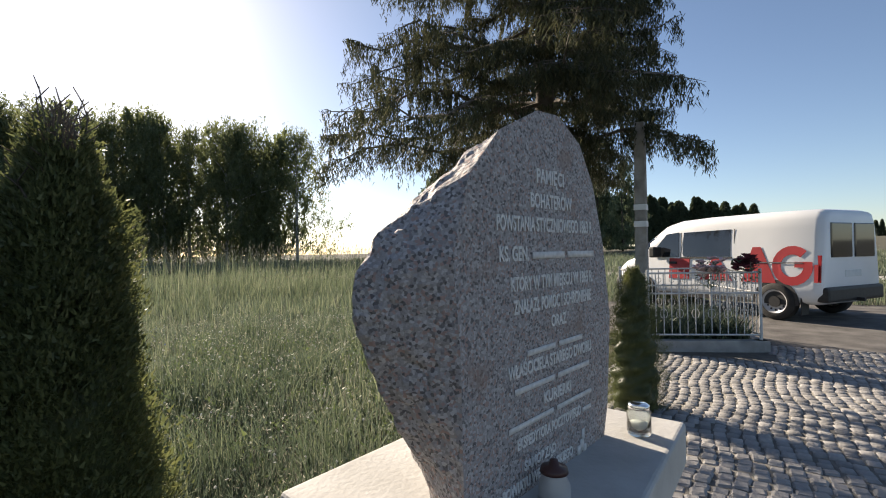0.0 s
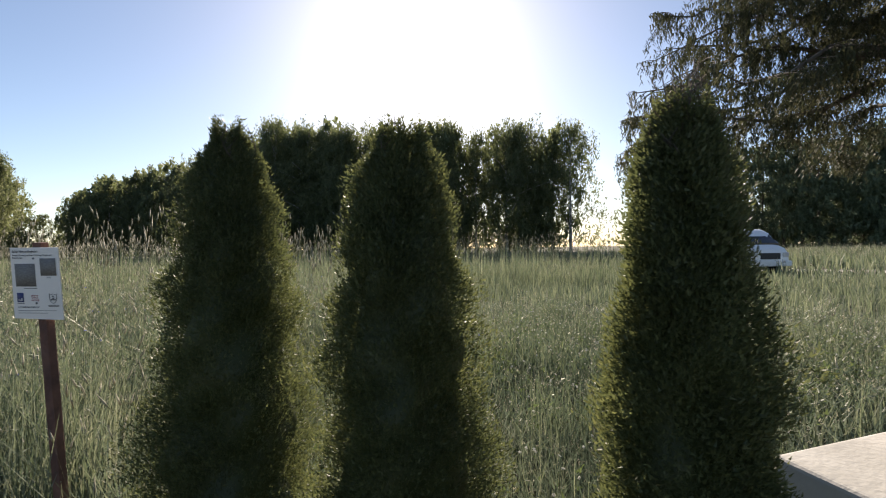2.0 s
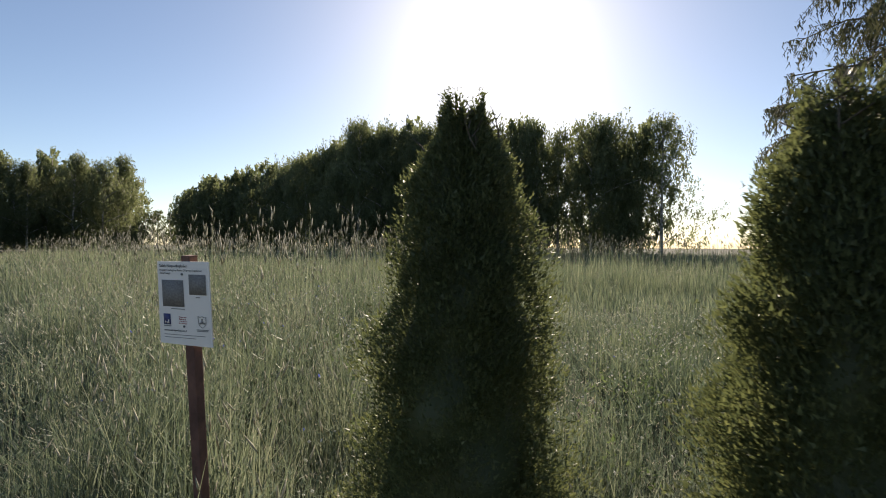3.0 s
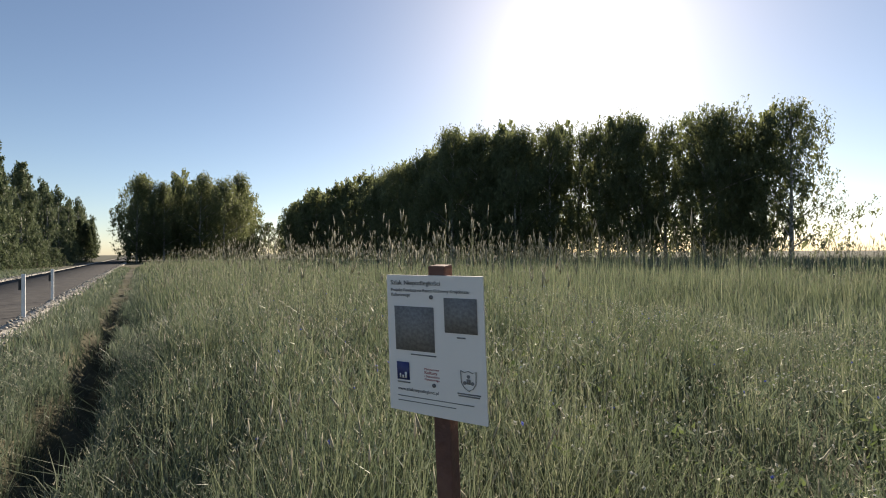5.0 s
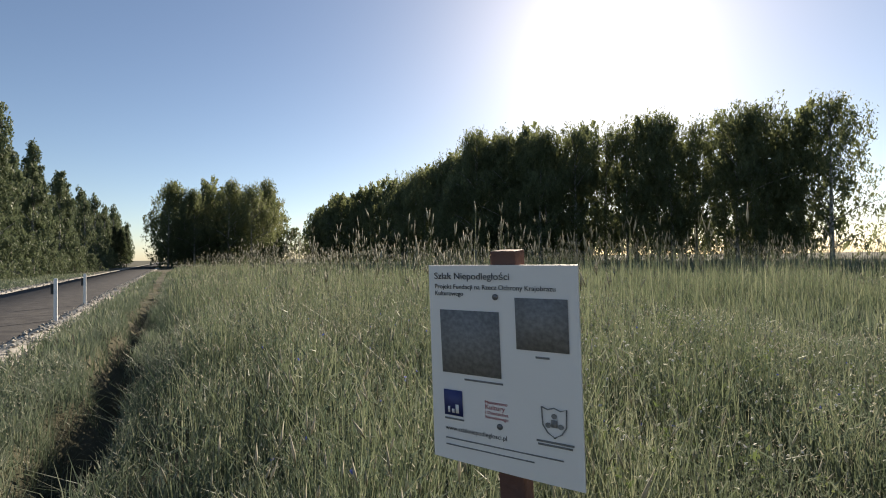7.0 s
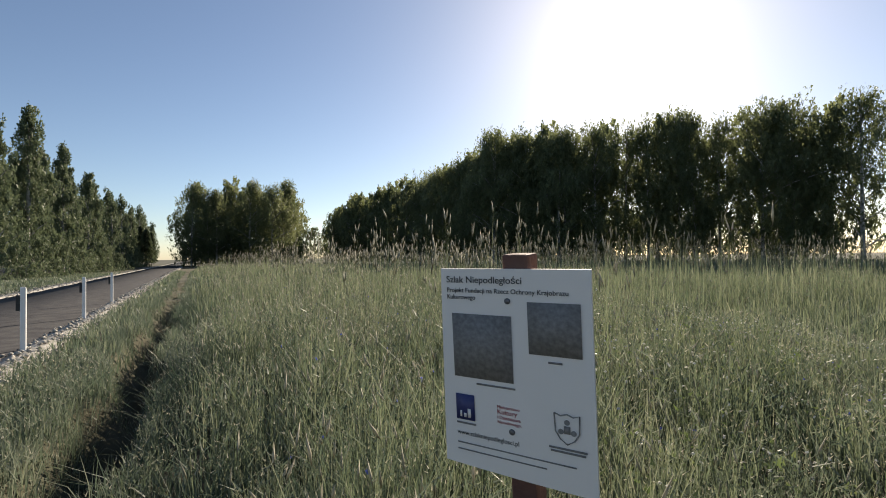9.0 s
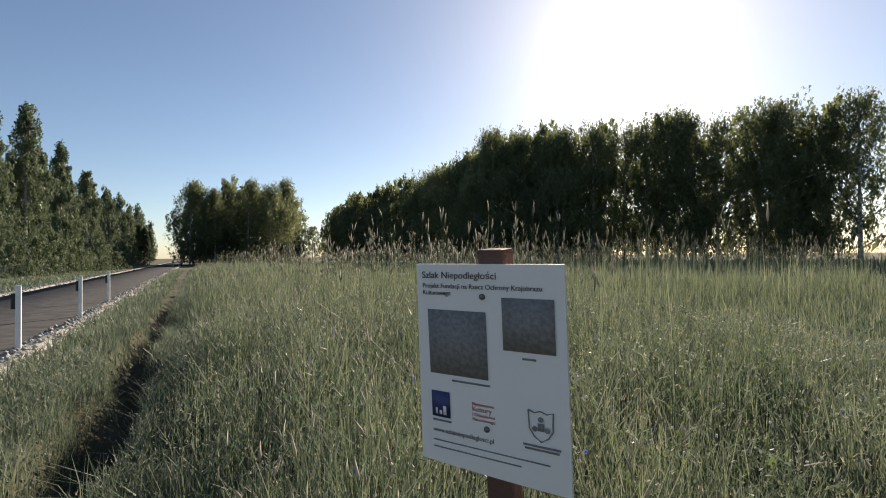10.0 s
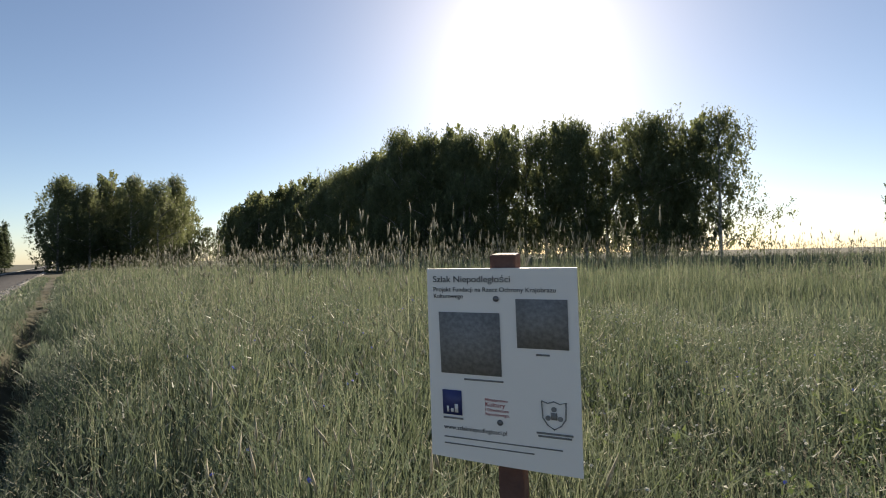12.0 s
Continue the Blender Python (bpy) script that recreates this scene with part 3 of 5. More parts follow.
def plant(name, meshes, x, y, label, category, group="", size=1.0, turn=0.0, z=None):
    ob = empty(name, pose(x, y, float(ground_z(np.array(x), np.array(y))) if z is None else z, 0, 0, turn), label, category, group)
    for n, me in zip(("trunk", "crown"), meshes):
        new(n, me).parent = ob
    ob.scale = (size, size, size)
    return ob


def build_forest():
    rng = np.random.default_rng(21)
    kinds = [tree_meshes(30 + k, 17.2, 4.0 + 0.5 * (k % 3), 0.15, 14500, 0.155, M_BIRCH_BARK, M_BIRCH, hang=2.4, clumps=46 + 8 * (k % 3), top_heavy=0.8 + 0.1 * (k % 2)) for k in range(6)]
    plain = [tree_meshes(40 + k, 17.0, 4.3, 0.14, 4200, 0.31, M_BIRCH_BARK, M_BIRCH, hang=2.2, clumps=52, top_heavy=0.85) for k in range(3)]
    edge = [(40.0, 45.6), (33.4, 51.5), (26.5, 55.5), (21, 57.5), (12.8, 61), (8.5, 71), (3.8, 81), (-2.6, 93), (-13.5, 113), (-31, 150)]
    pts = [np.array(p, float) for p in edge]
    for a, b in zip(pts, pts[1:]):
        far = np.hypot(*(a + b)) / 2
        n = max(1, round(np.hypot(*(b - a)) / (2.5 if far < 75 else 4.0)))
        for k in range(n):
            q = a + (b - a) * (k + 0.5 * rng.random()) / n
            out = q / np.hypot(*q)
            for row in range(3):
                p = q + out * (row * 4.5) + rng.normal(0, 1.0, 2)
                if row and rng.random() < (0.1 if row == 1 else 0.75):
                    continue
                me = kinds[rng.integers(6)] if row == 0 and far < 100 else plain[rng.integers(3)]
                plant("birch_tree", me, *p, "tall backlit birch at the field edge, dark drooping crown", "tree", "birch grove beyond the field", rng.uniform(0.93, 1.06) * (0.95 if p[0] < -20 else 1.08 if 4 < p[0] < 31 else 1), rng.uniform(0, 360))
    # separate group far along the road
    for k in range(24):
        az = radians(-26.6 + 0.46 * k + rng.normal(0, 0.3))
        d = 104 + 9 * (k % 3) + rng.normal(0, 2)
        plant("roadside_tree", (kinds if k % 3 == 0 else plain)[rng.integers(3)], 0.6 + d * math.sin(az), 1.2 + d * math.cos(az), "full dark-green tree standing beside the far road", "tree", "trees beside the far road", rng.uniform(0.84, 1.14), rng.uniform(0, 360))
    for k in range(5):
        az = radians(-16.5 + 1.4 * k)
        plant("roadside_tree", plain[k % 3], 0.6 + 175 * math.sin(az), 1.2 + 175 * math.cos(az), "small far tree between two groves", "tree", "trees beside the far road", rng.uniform(0.7, 0.85), 70 * k)
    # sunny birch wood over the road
    sunny = [tree_meshes(50 + k, 17.2, 2.3, 0.16, 10500, 0.17, M_BIRCH_BARK, M_SUNLIT_LEAF, hang=1.8, clumps=60, top_heavy=0.42, taper=0.6) for k in range(4)]
    pale = [tree_meshes(56 + k, 17.0, 2.4, 0.16, 4500, 0.21, M_BIRCH_BARK, M_SUNLIT_LEAF, hang=2.0, clumps=50, top_heavy=0.45) for k in range(2)]
    for k in range(58):
        s, p = 36 + 2.45 * k + rng.normal(0, 0.6), -10.5 - (k % 3) * 3.2 + rng.normal(0, 0.5)
        q = ROAD_AT + s * ROAD_DIR + p * ROAD_OFF
        plant("birch_tree", sunny[rng.integers(4)] if k < 16 else pale[k % 2], *q, "slender sunlit birch in the wood across the road", "tree", "birch wood across the road", rng.uniform(0.72, 0.93), rng.uniform(0, 360))
    bush = tree_meshes(61, 3.2, 1.7, 0.05, 4000, 0.10, M_BARK, M_SUNLIT_LEAF, hang=0.6, clumps=26, limb_n=6)
    for k in range(14):
        s = 34 + 5.5 * k + rng.normal(0, 0.8)
        q = ROAD_AT + s * ROAD_DIR + (-8.3 + rng.normal(0, 0.4)) * ROAD_OFF
        plant("bush", bush, *q, "leafy green bush at the foot of the birch wood", "bush", "bushes at the birch wood", rng.uniform(0.7, 1.2), rng.uniform(0, 360))
    # dark group behind the parked truck
    dark = [tree_meshes(70 + k, 15.4, 4.4, 0.04, 9000, 0.23, M_BARK, M_SUNLIT_LEAF, hang=0.8, clumps=56, top_heavy=0.6) for k in range(3)]
    for k in range(15):
        u = k / 14
        x, y = 64.8 + 14.0 * u + rng.normal(0, 1.1), 38.6 - 24.0 * u + (k % 2) * 3.5
        plant("broadleaf_tree", dark[k % 3], x, y, "dense green tree in the clump behind the truck", "tree", "clump behind the truck", rng.uniform(0.82, 1.05), rng.uniform(0, 360))


def conifer_meshes(seed, height, n=1500, slim=0.17):
    rng = np.random.default_rng(seed)
    trunk, crown = Geo(), Geo()
    trunk.tube([(0, 0, 0), (0, 0, height)], [0.16, 0.02], 6)
    q = rng.random(n) ** 0.8
    a, r = rng.uniform(0, math.tau, n), (1.04 - q) ** 0.55 * height * slim * rng.uniform(0.5, 1.1, n)
    c = np.stack([r * np.cos(a), r * np.sin(a), height * (0.08 + 0.92 * q)], 1)
    d = np.stack([np.cos(a), np.sin(a), np.full(n, -0.5)], 1) * 0.55
    crown.leaves(c, d * 0.9, np.cross(d, rnd_dirs(rng, n)) * 0.7)
    return trunk.mesh("trunk", M_BARK), crown.mesh("crown", M_CONIFER)


def build_far_wood():
    rng = np.random.default_rng(77)
    kinds = [conifer_meshes(80 + k, 15, 1700, 0.15 + 0.03 * k) for k in range(5)]
    for k in range(150):
        u = k / 149
        d = 135 + 40 * u + 8 * (k % 2)
        az = radians(62 + 30 * u + rng.normal(0, 0.2))
        plant("conifer", kinds[k % 5], d * math.sin(az), d * math.cos(az), "far conifer in the wood behind the van", "tree", "far conifer wood", rng.uniform(0.72, 1.1) * (1.2 - 0.5 * u * u), rng.uniform(0, 360))
    # where the road leaves the view
    for k in range(5):
        q = ROAD_AT + (118 + 5 * k) * ROAD_DIR + (-7.5 - 1.6 * (k % 3)) * ROAD_OFF
        plant("conifer", kinds[(k + 2) % 5], *q, "dark conifer at the end of the birch wood", "tree", "conifers by the road", 0.55 + 0.07 * (k % 3), 70 * k)
    for k in range(26):
        az = radians(92 + 0.42 * k)
        plant("conifer", kinds[k % 3], 330 * math.sin(az), 330 * math.cos(az), "distant conifer on the skyline over the field", "tree", "distant skyline trees", rng.uniform(0.6, 0.8), 40 * k)


build_forest()
build_far_wood()


def thuja_meshes(seed, height, radius, power, sprays=60000, twigs=26):
    """A column of small upright scale sprays round a dense core, lumpy, with bare shoots at the top."""
    rng = np.random.default_rng(seed)
    trunk, crown = Geo(), Geo()
    trunk.tube([(0, 0, 0), (0.01, 0, height * 0.5), (0, 0.01, height * 0.9)], [0.022, 0.014, 0.004], 7)

    def reach(q, a):
        lump = 1 + 0.07 * np.sin(3 * a + 9 * q + seed) + 0.08 * np.sin(5 * a - 17 * q) + 0.10 * np.sin(31 * q + 2 * a + seed) + 0.07 * np.sin(71 * q - 3 * a)
        return radius * np.clip(1 - q, 0, 1) ** power * np.where(q < 0.12, 0.8 + q * 1.6, 1.0) * lump

    qs, angs = np.linspace(0.01, 0.985, 60), np.linspace(0, math.tau, 28, endpoint=False)
    gq, ga = np.meshgrid(qs, angs, indexing="ij")
    gr = reach(gq, ga) * 0.7
    i, j = np.meshgrid(np.arange(59), np.arange(28), indexing="ij")
    crown.add(np.stack([gr * np.cos(ga), gr * np.sin(ga), gq * height], -1).reshape(-1, 3), np.stack([i * 28 + j, i * 28 + (j + 1) % 28, (i + 1) * 28 + (j + 1) % 28, (i + 1) * 28 + j], -1).reshape(-1, 4))
    # sprays gather in tufts, some of which stand proud
    tufts = 1500
    tq, ta, far = 1 - rng.random(tufts) ** 1.1, rng.uniform(0, math.tau, tufts), rng.normal(0.96, 0.15, tufts)
    k = rng.integers(0, tufts, sprays)
    own = rng.random(sprays) < 0.25
    q = np.where(own, 1 - rng.random(sprays) ** 1.1, np.clip(tq[k] + rng.normal(0.004, 0.012, sprays), 0, 1.03))
    a = np.where(own, rng.uniform(0, math.tau, sprays), ta[k] + rng.normal(0, 0.13, sprays))
    r = reach(np.clip(q, 0, 0.985), a) * np.where(own, rng.uniform(0.68, 1, sprays), far[k] * rng.uniform(0.8, 1.05, sprays)) + 0.004
    c = np.stack([r * np.cos(a), r * np.sin(a), 0.02 + q * height], 1)
    # leading shoots at the top
    lead = rng.integers(0, 9, sprays)
    la, lr, lh = rng.uniform(0, math.tau, 9), rng.uniform(0, 0.045, 9), rng.uniform(0.02, 0.085, 9)
    up = rng.random(sprays) < 0.03
    rise = rng.random(sprays)
    shoot = np.stack([lr[lead] * np.cos(la[lead]) + rng.normal(0, 0.006, sprays) * (1.2 - rise), lr[lead] * np.sin(la[lead]) + rng.normal(0, 0.006, sprays) * (1.2 - rise), height * 0.97 + lh[lead] * rise], 1)
    c = np.where(up[:, None], shoot, c)
    out = np.stack([np.cos(a), np.sin(a), rng.normal(1.3, 0.6, sprays)], 1) + rng.normal(0, 0.45, (sprays, 3))
    out /= np.linalg.norm(out, axis=1, keepdims=True)
    wide = np.cross(out, rnd_dirs(rng, sprays))
    wide /= np.linalg.norm(wide, axis=1, keepdims=True) + 1e-6
    ln = rng.uniform(0.0024, 0.0062, sprays)[:, None]
    crown.leaves(c, out * ln, wide * ln * 0.42)
    for _ in range(twigs):
        a0, r0 = rng.uniform(0, math.tau), radius * rng.uniform(0, 0.24)
        b = np.array([r0 * math.cos(a0), r0 * math.sin(a0), height * rng.uniform(0.955, 0.985)])
        e = b + [rng.normal(0, 0.012), rng.normal(0, 0.012), rng.uniform(0.04, 0.075 + 0.0011 * twigs)]
        trunk.tube([b, 0.5 * (b + e) + rng.normal(0, 0.004, 3), e], [0.0021, 0.0015, 0.0008], 4, False)
        for f in np.linspace(0.35, 0.95, 4):
            p = b + (e - b) * f
            trunk.tube([p, p + [rng.normal(0, 0.012), rng.normal(0, 0.012), 0.018]], [0.0013, 0.0008], 3, False)
    return trunk.mesh("trunk", M_BARK), crown.mesh("crown", M_THUJA)


def build_thujas():
    for seed, x, y, h, r, e, lab, tw in ((1, 1.995, -0.015, 1.57, 0.17, 0.34, "thin-topped dark green thuja shading the meadow beside the granite stone", 60),
                                         (2, 1.70, 0.46, 1.60, 0.245, 0.38, "dark green columnar thuja in the middle of the hedge row", 22),
                                         (3, 1.372, 0.91, 1.665, 0.295, 0.476, "dark green pointed thuja beside the paper notice", 18)):
        plant("thuja", thuja_meshes(seed, h, r, e, 200000 if seed == 1 else 185000, tw), x, y, lab, "thuja", "row of thujas", 1.0, 50 * seed)
    plant("thuja", thuja_meshes(4, 1.24, 0.28, 0.4, 70000, 4), 6.26, 0.04, "low dark thuja behind the granite monument", "thuja", "", 1.0, 30)


build_thujas()


def build_spruce():
    rng = np.random.default_rng(5)
    x0, y0, height = 9.85, 2.1, 8.9
    root = empty("spruce_tree", pose(x0, y0, 0), "large dark spruce with drooping branches over the paving", "spruce")
    trunk, crown = Geo(), Geo()
    trunk.tube([(0, 0, -0.05), (0, 0, 0.3), (0, 0, 4), (0, 0, height)], [0.24, 0.17, 0.12, 0.02], 10)
    c_all, a_all, b_all = [], [], []
    for k in range(108):
        q = (k + rng.random()) / 108
        z0 = 2.45 + (height - 2.6) * q
        reach = 2.5 * (1 - q) ** 0.75 * rng.uniform(0.76, 1.0) + 0.2
        az = k * 2.4 + rng.normal(0, 0.25)
        d = np.array([math.cos(az), math.sin(az), 0])
        reach *= 1.0 - 0.26 * (0.565 * d[0] - 0.825 * d[1])
        droop, wave = 0.34 - 0.45 * q, 0.05 * reach
        line = [np.array([0, 0, z0]) + d * reach * t + np.array([0, 0, reach * (0.1 * t - droop * t * t + 0.12 * t**4) + wave * math.sin(9 * t + k)]) for t in np.linspace(0, 1, 7)]
        trunk.tube(line, [0.03 * (1 - q * 0.6) * (1.05 - t) + 0.004 for t in np.linspace(0, 1, 7)], 5, False)
        side = np.array([-d[1], d[0], 0])
        for m in range(int(12 + 34 * (1 - q))):
            t = rng.uniform(0.18, 1.0)
            i = min(5, int(t * 6))
            p = line[i] + (line[i + 1] - line[i]) * (t * 6 - i)
            sgn, ln = rng.choice([-1, 1]), rng.uniform(0.2, 0.62) * (1.1 - 0.5 * t) * (1.1 - 0.5 * q) + 0.08
            e = p + side * sgn * ln + d * ln * 0.45 + np.array([0, 0, -0.28 * ln])
            trunk.tube([p, 0.5 * (p + e) + [0, 0, 0.02], e], [0.006, 0.004, 0.002], 3, False)
            n = max(4, int(ln / 0.03))
            for f in np.linspace(0.05, 1, n):
                b = p + (e - p) * f
                drop = rng.uniform(0.06, 0.34) * (1 - 0.4 * q)
                for w in range(int(3 + drop * 20)):
                    g0 = rng.random()
                    t2 = rng.uniform(0, math.tau)
                    c_all.append(b + [rng.normal(0, 0.01), rng.normal(0, 0.01), -drop * g0])
                    a_all.append([0.022 * math.cos(t2), 0.022 * math.sin(t2), -0.03])
                    b_all.append([-0.0075 * math.sin(t2), 0.0075 * math.cos(t2), 0.002])
    c, a, b = (np.array(q) for q in (c_all, a_all, b_all))
    crown.leaves(c, a, b)
    put("trunk", trunk, M_BARK, root)
    put("crown", crown, M_SPRUCE, root)
    root.scale = (1.32, 1.32, 1.32)


build_spruce()

# ---- monument ----
FACE_O, FACE_U, FACE_N = Vector((2.50, -0.345, 0.9)), Vector((0.9863, -0.1650, 0)), Vector((-0.1650, -0.9863, 0))
STONE_UP = 0.03


def face_pose(s, z, proud=0.0):
    """A pose on the inscribed face: x along it, y up, z out of it."""
    p = FACE_O + FACE_U * s + FACE_N * proud
    m = Matrix((FACE_U, Vector((0, 0, 1)), FACE_N)).transposed().to_4x4()
    m.translation = Vector((p.x, p.y, z + STONE_UP))
    return m


def outline_at(knots, n):
    """n points at even steps along a closed outline through the knots."""
    k = np.array(knots + knots[:1], float)
    d = np.r_[0, np.cumsum(np.hypot(*np.diff(k, axis=0).T))]
    q = np.linspace(0, d[-1], n, endpoint=False)
    return np.stack([np.interp(q, d, k[:, 0]), np.interp(q, d, k[:, 1])], 1)


def build_monument():
    front = [(-0.01, 0.83), (-0.012, 1.20), (-0.03, 1.385), (-0.012, 1.45), (0.025, 1.55), (0.125, 1.65), (0.28, 1.722), (0.38, 1.73), (0.495, 1.678), (0.575, 1.575), (0.635, 1.41), (0.675, 1.20), (0.645, 0.95), (0.605, 0.83)]
    middle = [(0.07, 0.83), (0.03, 0.95), (-0.055, 1.06), (-0.11, 1.17), (-0.152, 1.28), (-0.15, 1.35), (-0.10, 1.425), (0.025, 1.512), (0.175, 1.605), (0.33, 1.67), (0.44, 1.695), (0.54, 1.64), (0.62, 1.5), (0.665, 1.35), (0.69, 1.2), (0.66, 0.95), (0.62, 0.83)]
    back = [(0.20, 0.83), (0.13, 1.05), (0.11, 1.2), (0.12, 1.32), (0.18, 1.40), (0.26, 1.46), (0.34, 1.50), (0.42, 1.515), (0.5, 1.47), (0.57, 1.36), (0.60, 1.18), (0.57, 0.83)]
    n, layers, depth = 160, 40, 0.34
    A, C, B = outline_at(front, n), outline_at(middle, n), outline_at(back, n)
    bm = bmesh.new()
    rings = []
    for k in range(layers + 1):
        t = k / layers
        ring = []
        for i in range(n):
            # out from the sawn face to the widest girth, then rounding in towards the back
            w = min(1.0, t / 0.42)
            s, z = A[i] * (1 - w) + C[i] * w if t < 0.42 else C[i] + (B[i] - C[i]) * ((t - 0.42) / 0.58) ** 0.85
            c = Vector((s - 0.32, z - 1.25))
            p = FACE_O + FACE_U * s - FACE_N * (depth * t)
            p.z = z + STONE_UP
            if 0 < k and z > 0.84:
                amp = 0.008 * min(1, t * 5)
                q = p * 5.0
                f = noise.fractal(q, 0.9, 2.1, 5) * amp * 1.4 + noise.fractal(p * 22, 0.8, 2.0, 4) * 0.009 * min(1, t * 6)
                p += (FACE_U * (c.x) + Vector((0, 0, c.y))).normalized() * f
            ring.append(bm.verts.new(p))
        rings.append(ring)
    for a, b in zip(rings, rings[1:]):
        for i in range(n):
            bm.faces.new((a[i], a[(i + 1) % n], b[(i + 1) % n], b[i]))
    bm.faces.new(rings[0][::-1]).material_index = 1
    mid = bm.verts.new(sum((v.co for v in rings[-1]), Vector()) / n - FACE_N * 0.03)
    for i in range(n):
        bm.faces.new((rings[-1][i], rings[-1][(i + 1) % n], mid))
    bmesh.ops.recalc_face_normals(bm, faces=bm.faces[:])
    root = empty("memorial_stone", Matrix.Identity(4), "rough grey granite boulder with a sawn inscribed face on a plinth", "memorial stone")
    part("boulder", bm, M_GRANITE, root).data.materials.append(M_SAWN)
    # inscription: words, and plain bars for names and what cannot be read
    lines = [(0.172, 1.377, "KS. GEN.", 0.044, 0.115), (0.345, 0.853, "2017 R.", 0.026, 0.08), (0.335, 1.555, "PAMIĘCI", 0.046, 0.13), (0.34, 1.497, "BOHATERÓW", 0.046, 0.20), (0.334, 1.442, "POWSTANIA STYCZNIOWEGO 1863 R.", 0.045, 0.455),
             (0.356, 1.312, "KTÓRY W TYM MIEJSCU W 1865 R.", 0.042, 0.40), (0.355, 1.262, "ZNALAZŁ POMOC I SCHRONIENIE", 0.042, 0.38), (0.362, 1.217, "ORAZ", 0.038, 0.075),
             (0.34, 1.127, "WŁAŚCICIELA STAREGO DWORU", 0.038, 0.40), (0.352, 1.045, "KURIERKI", 0.036, 0.135), (0.32, 0.972, "EKSPEDYTORA POCZTOWEGO", 0.032, 0.30), (0.266, 0.92, "SAMORZĄD", 0.03, 0.14), (0.266, 0.884, "POWIATU WĘGROWSKIEGO", 0.03, 0.31)]
    for s, z, text, size, wide in lines:
        lettering(text, size, M_LETTER, face_pose(s, z, 0.0015), wide, root, "inscription_line", extrude=0.001, bold=0.0011)
    for s, z, w, h, k in ((0.405, 1.377, 0.32, 0.021, 2), (0.351, 1.163, 0.27, 0.017, 2), (0.343, 1.088, 0.36, 0.017, 2), (0.335, 1.012, 0.395, 0.016, 2), (0.505, 0.973, 0.05, 0.014, 1)):
        flat_bar(w, h, M_LETTER, face_pose(s, z, 0.0015), root, "inscription_bar", words=k)
    crest = Geo()
    for a, b in (((0, 0.03), (0.016, 0.06)), ((-0.012, 0.0), (0.012, 0.034)), ((-0.03, -0.006), (-0.006, 0.02)), ((0.008, -0.01), (0.026, 0.014))):
        crest.box((*a, 0), (*b, 0.0015))
    ob = put("carved_crest", crest, M_LETTER, root)
    ob.matrix_basis = face_pose(0.475, 0.875, 0.001) @ Matrix.Scale(0.9, 4)


def lettering(text, size, mat, m, width, parent, name, extrude=0.0, align="CENTER", bold=0.0):
    cu = bpy.data.curves.new(name, "FONT")
    cu.body, cu.size, cu.extrude, cu.align_x, cu.offset = text, size, extrude, align, bold
    tmp = bpy.data.objects.new(name, cu)
    scene.collection.objects.link(tmp)
    bpy.context.view_layer.update()
    me = bpy.data.meshes.new_from_object(tmp.evaluated_get(bpy.context.evaluated_depsgraph_get()))
    bpy.data.objects.remove(tmp)
    me.materials.clear()
    me.materials.append(mat)
    ob = new(name, me)
    xs = [v.co.x for v in me.vertices]
    fit = min(1.0, width / max(1e-6, max(xs) - min(xs)))
    ob.parent, ob.matrix_basis = parent, m @ Matrix.Diagonal((fit, 1, 1, 1))
    return ob


def flat_bar(w, h, mat, m, parent, name, words=1, thick=0.0015):
    g, gap = Geo(), 0.018 * (words > 1)
    each = (w - gap * (words - 1)) / words
    for k in range(words):
        x = -w / 2 + k * (each + gap)
        g.box((x, 0.1 * h, 0), (x + each, 0.85 * h, thick))
    ob = put(name, g, mat, parent)
    ob.matrix_basis = m
    return ob


def build_plinth():
    root = empty("monument_plinth", Matrix.Identity(4), "pale smooth concrete slab on a grey base under the granite stone", "plinth")
    def block(name, corners, z0, z1, r, mat):
        bm = bmesh.new()
        lo = [bm.verts.new((*c, z0)) for c in corners]
        hi = [bm.verts.new((*c, z1)) for c in corners]
        bm.faces.new(lo[::-1]), bm.faces.new(hi)
        for i in range(4):
            bm.faces.new((lo[i], lo[(i + 1) % 4], hi[(i + 1) % 4], hi[i]))
        bmesh.ops.bevel(bm, geom=bm.edges[:], offset=r, segments=3, affect="EDGES", profile=0.5)
        part(name, bm, mat, root)
    c = [(2.43, 0.10), (2.28, -0.58), (3.34, -0.635), (3.40, -0.02)]
    mid = np.mean(c, 0)
    block("slab", c, 0.77, 0.90, 0.012, M_SLAB)
    block("base", [tuple(mid + (np.array(q) - mid) * 0.9) for q in c], -0.03, 0.77, 0.015, M_PLINTH)


def lathe(profile, sides=24):
    g = Geo()
    n = len(profile)
    v = [(r * math.cos(a), r * math.sin(a), z) for a in np.linspace(0, math.tau, sides, endpoint=False) for r, z in profile]
    g.add(v, [(i * n + k, ((i + 1) % sides) * n + k, ((i + 1) % sides) * n + k + 1, i * n + k + 1) for i in range(sides) for k in range(n - 1)])
    return g


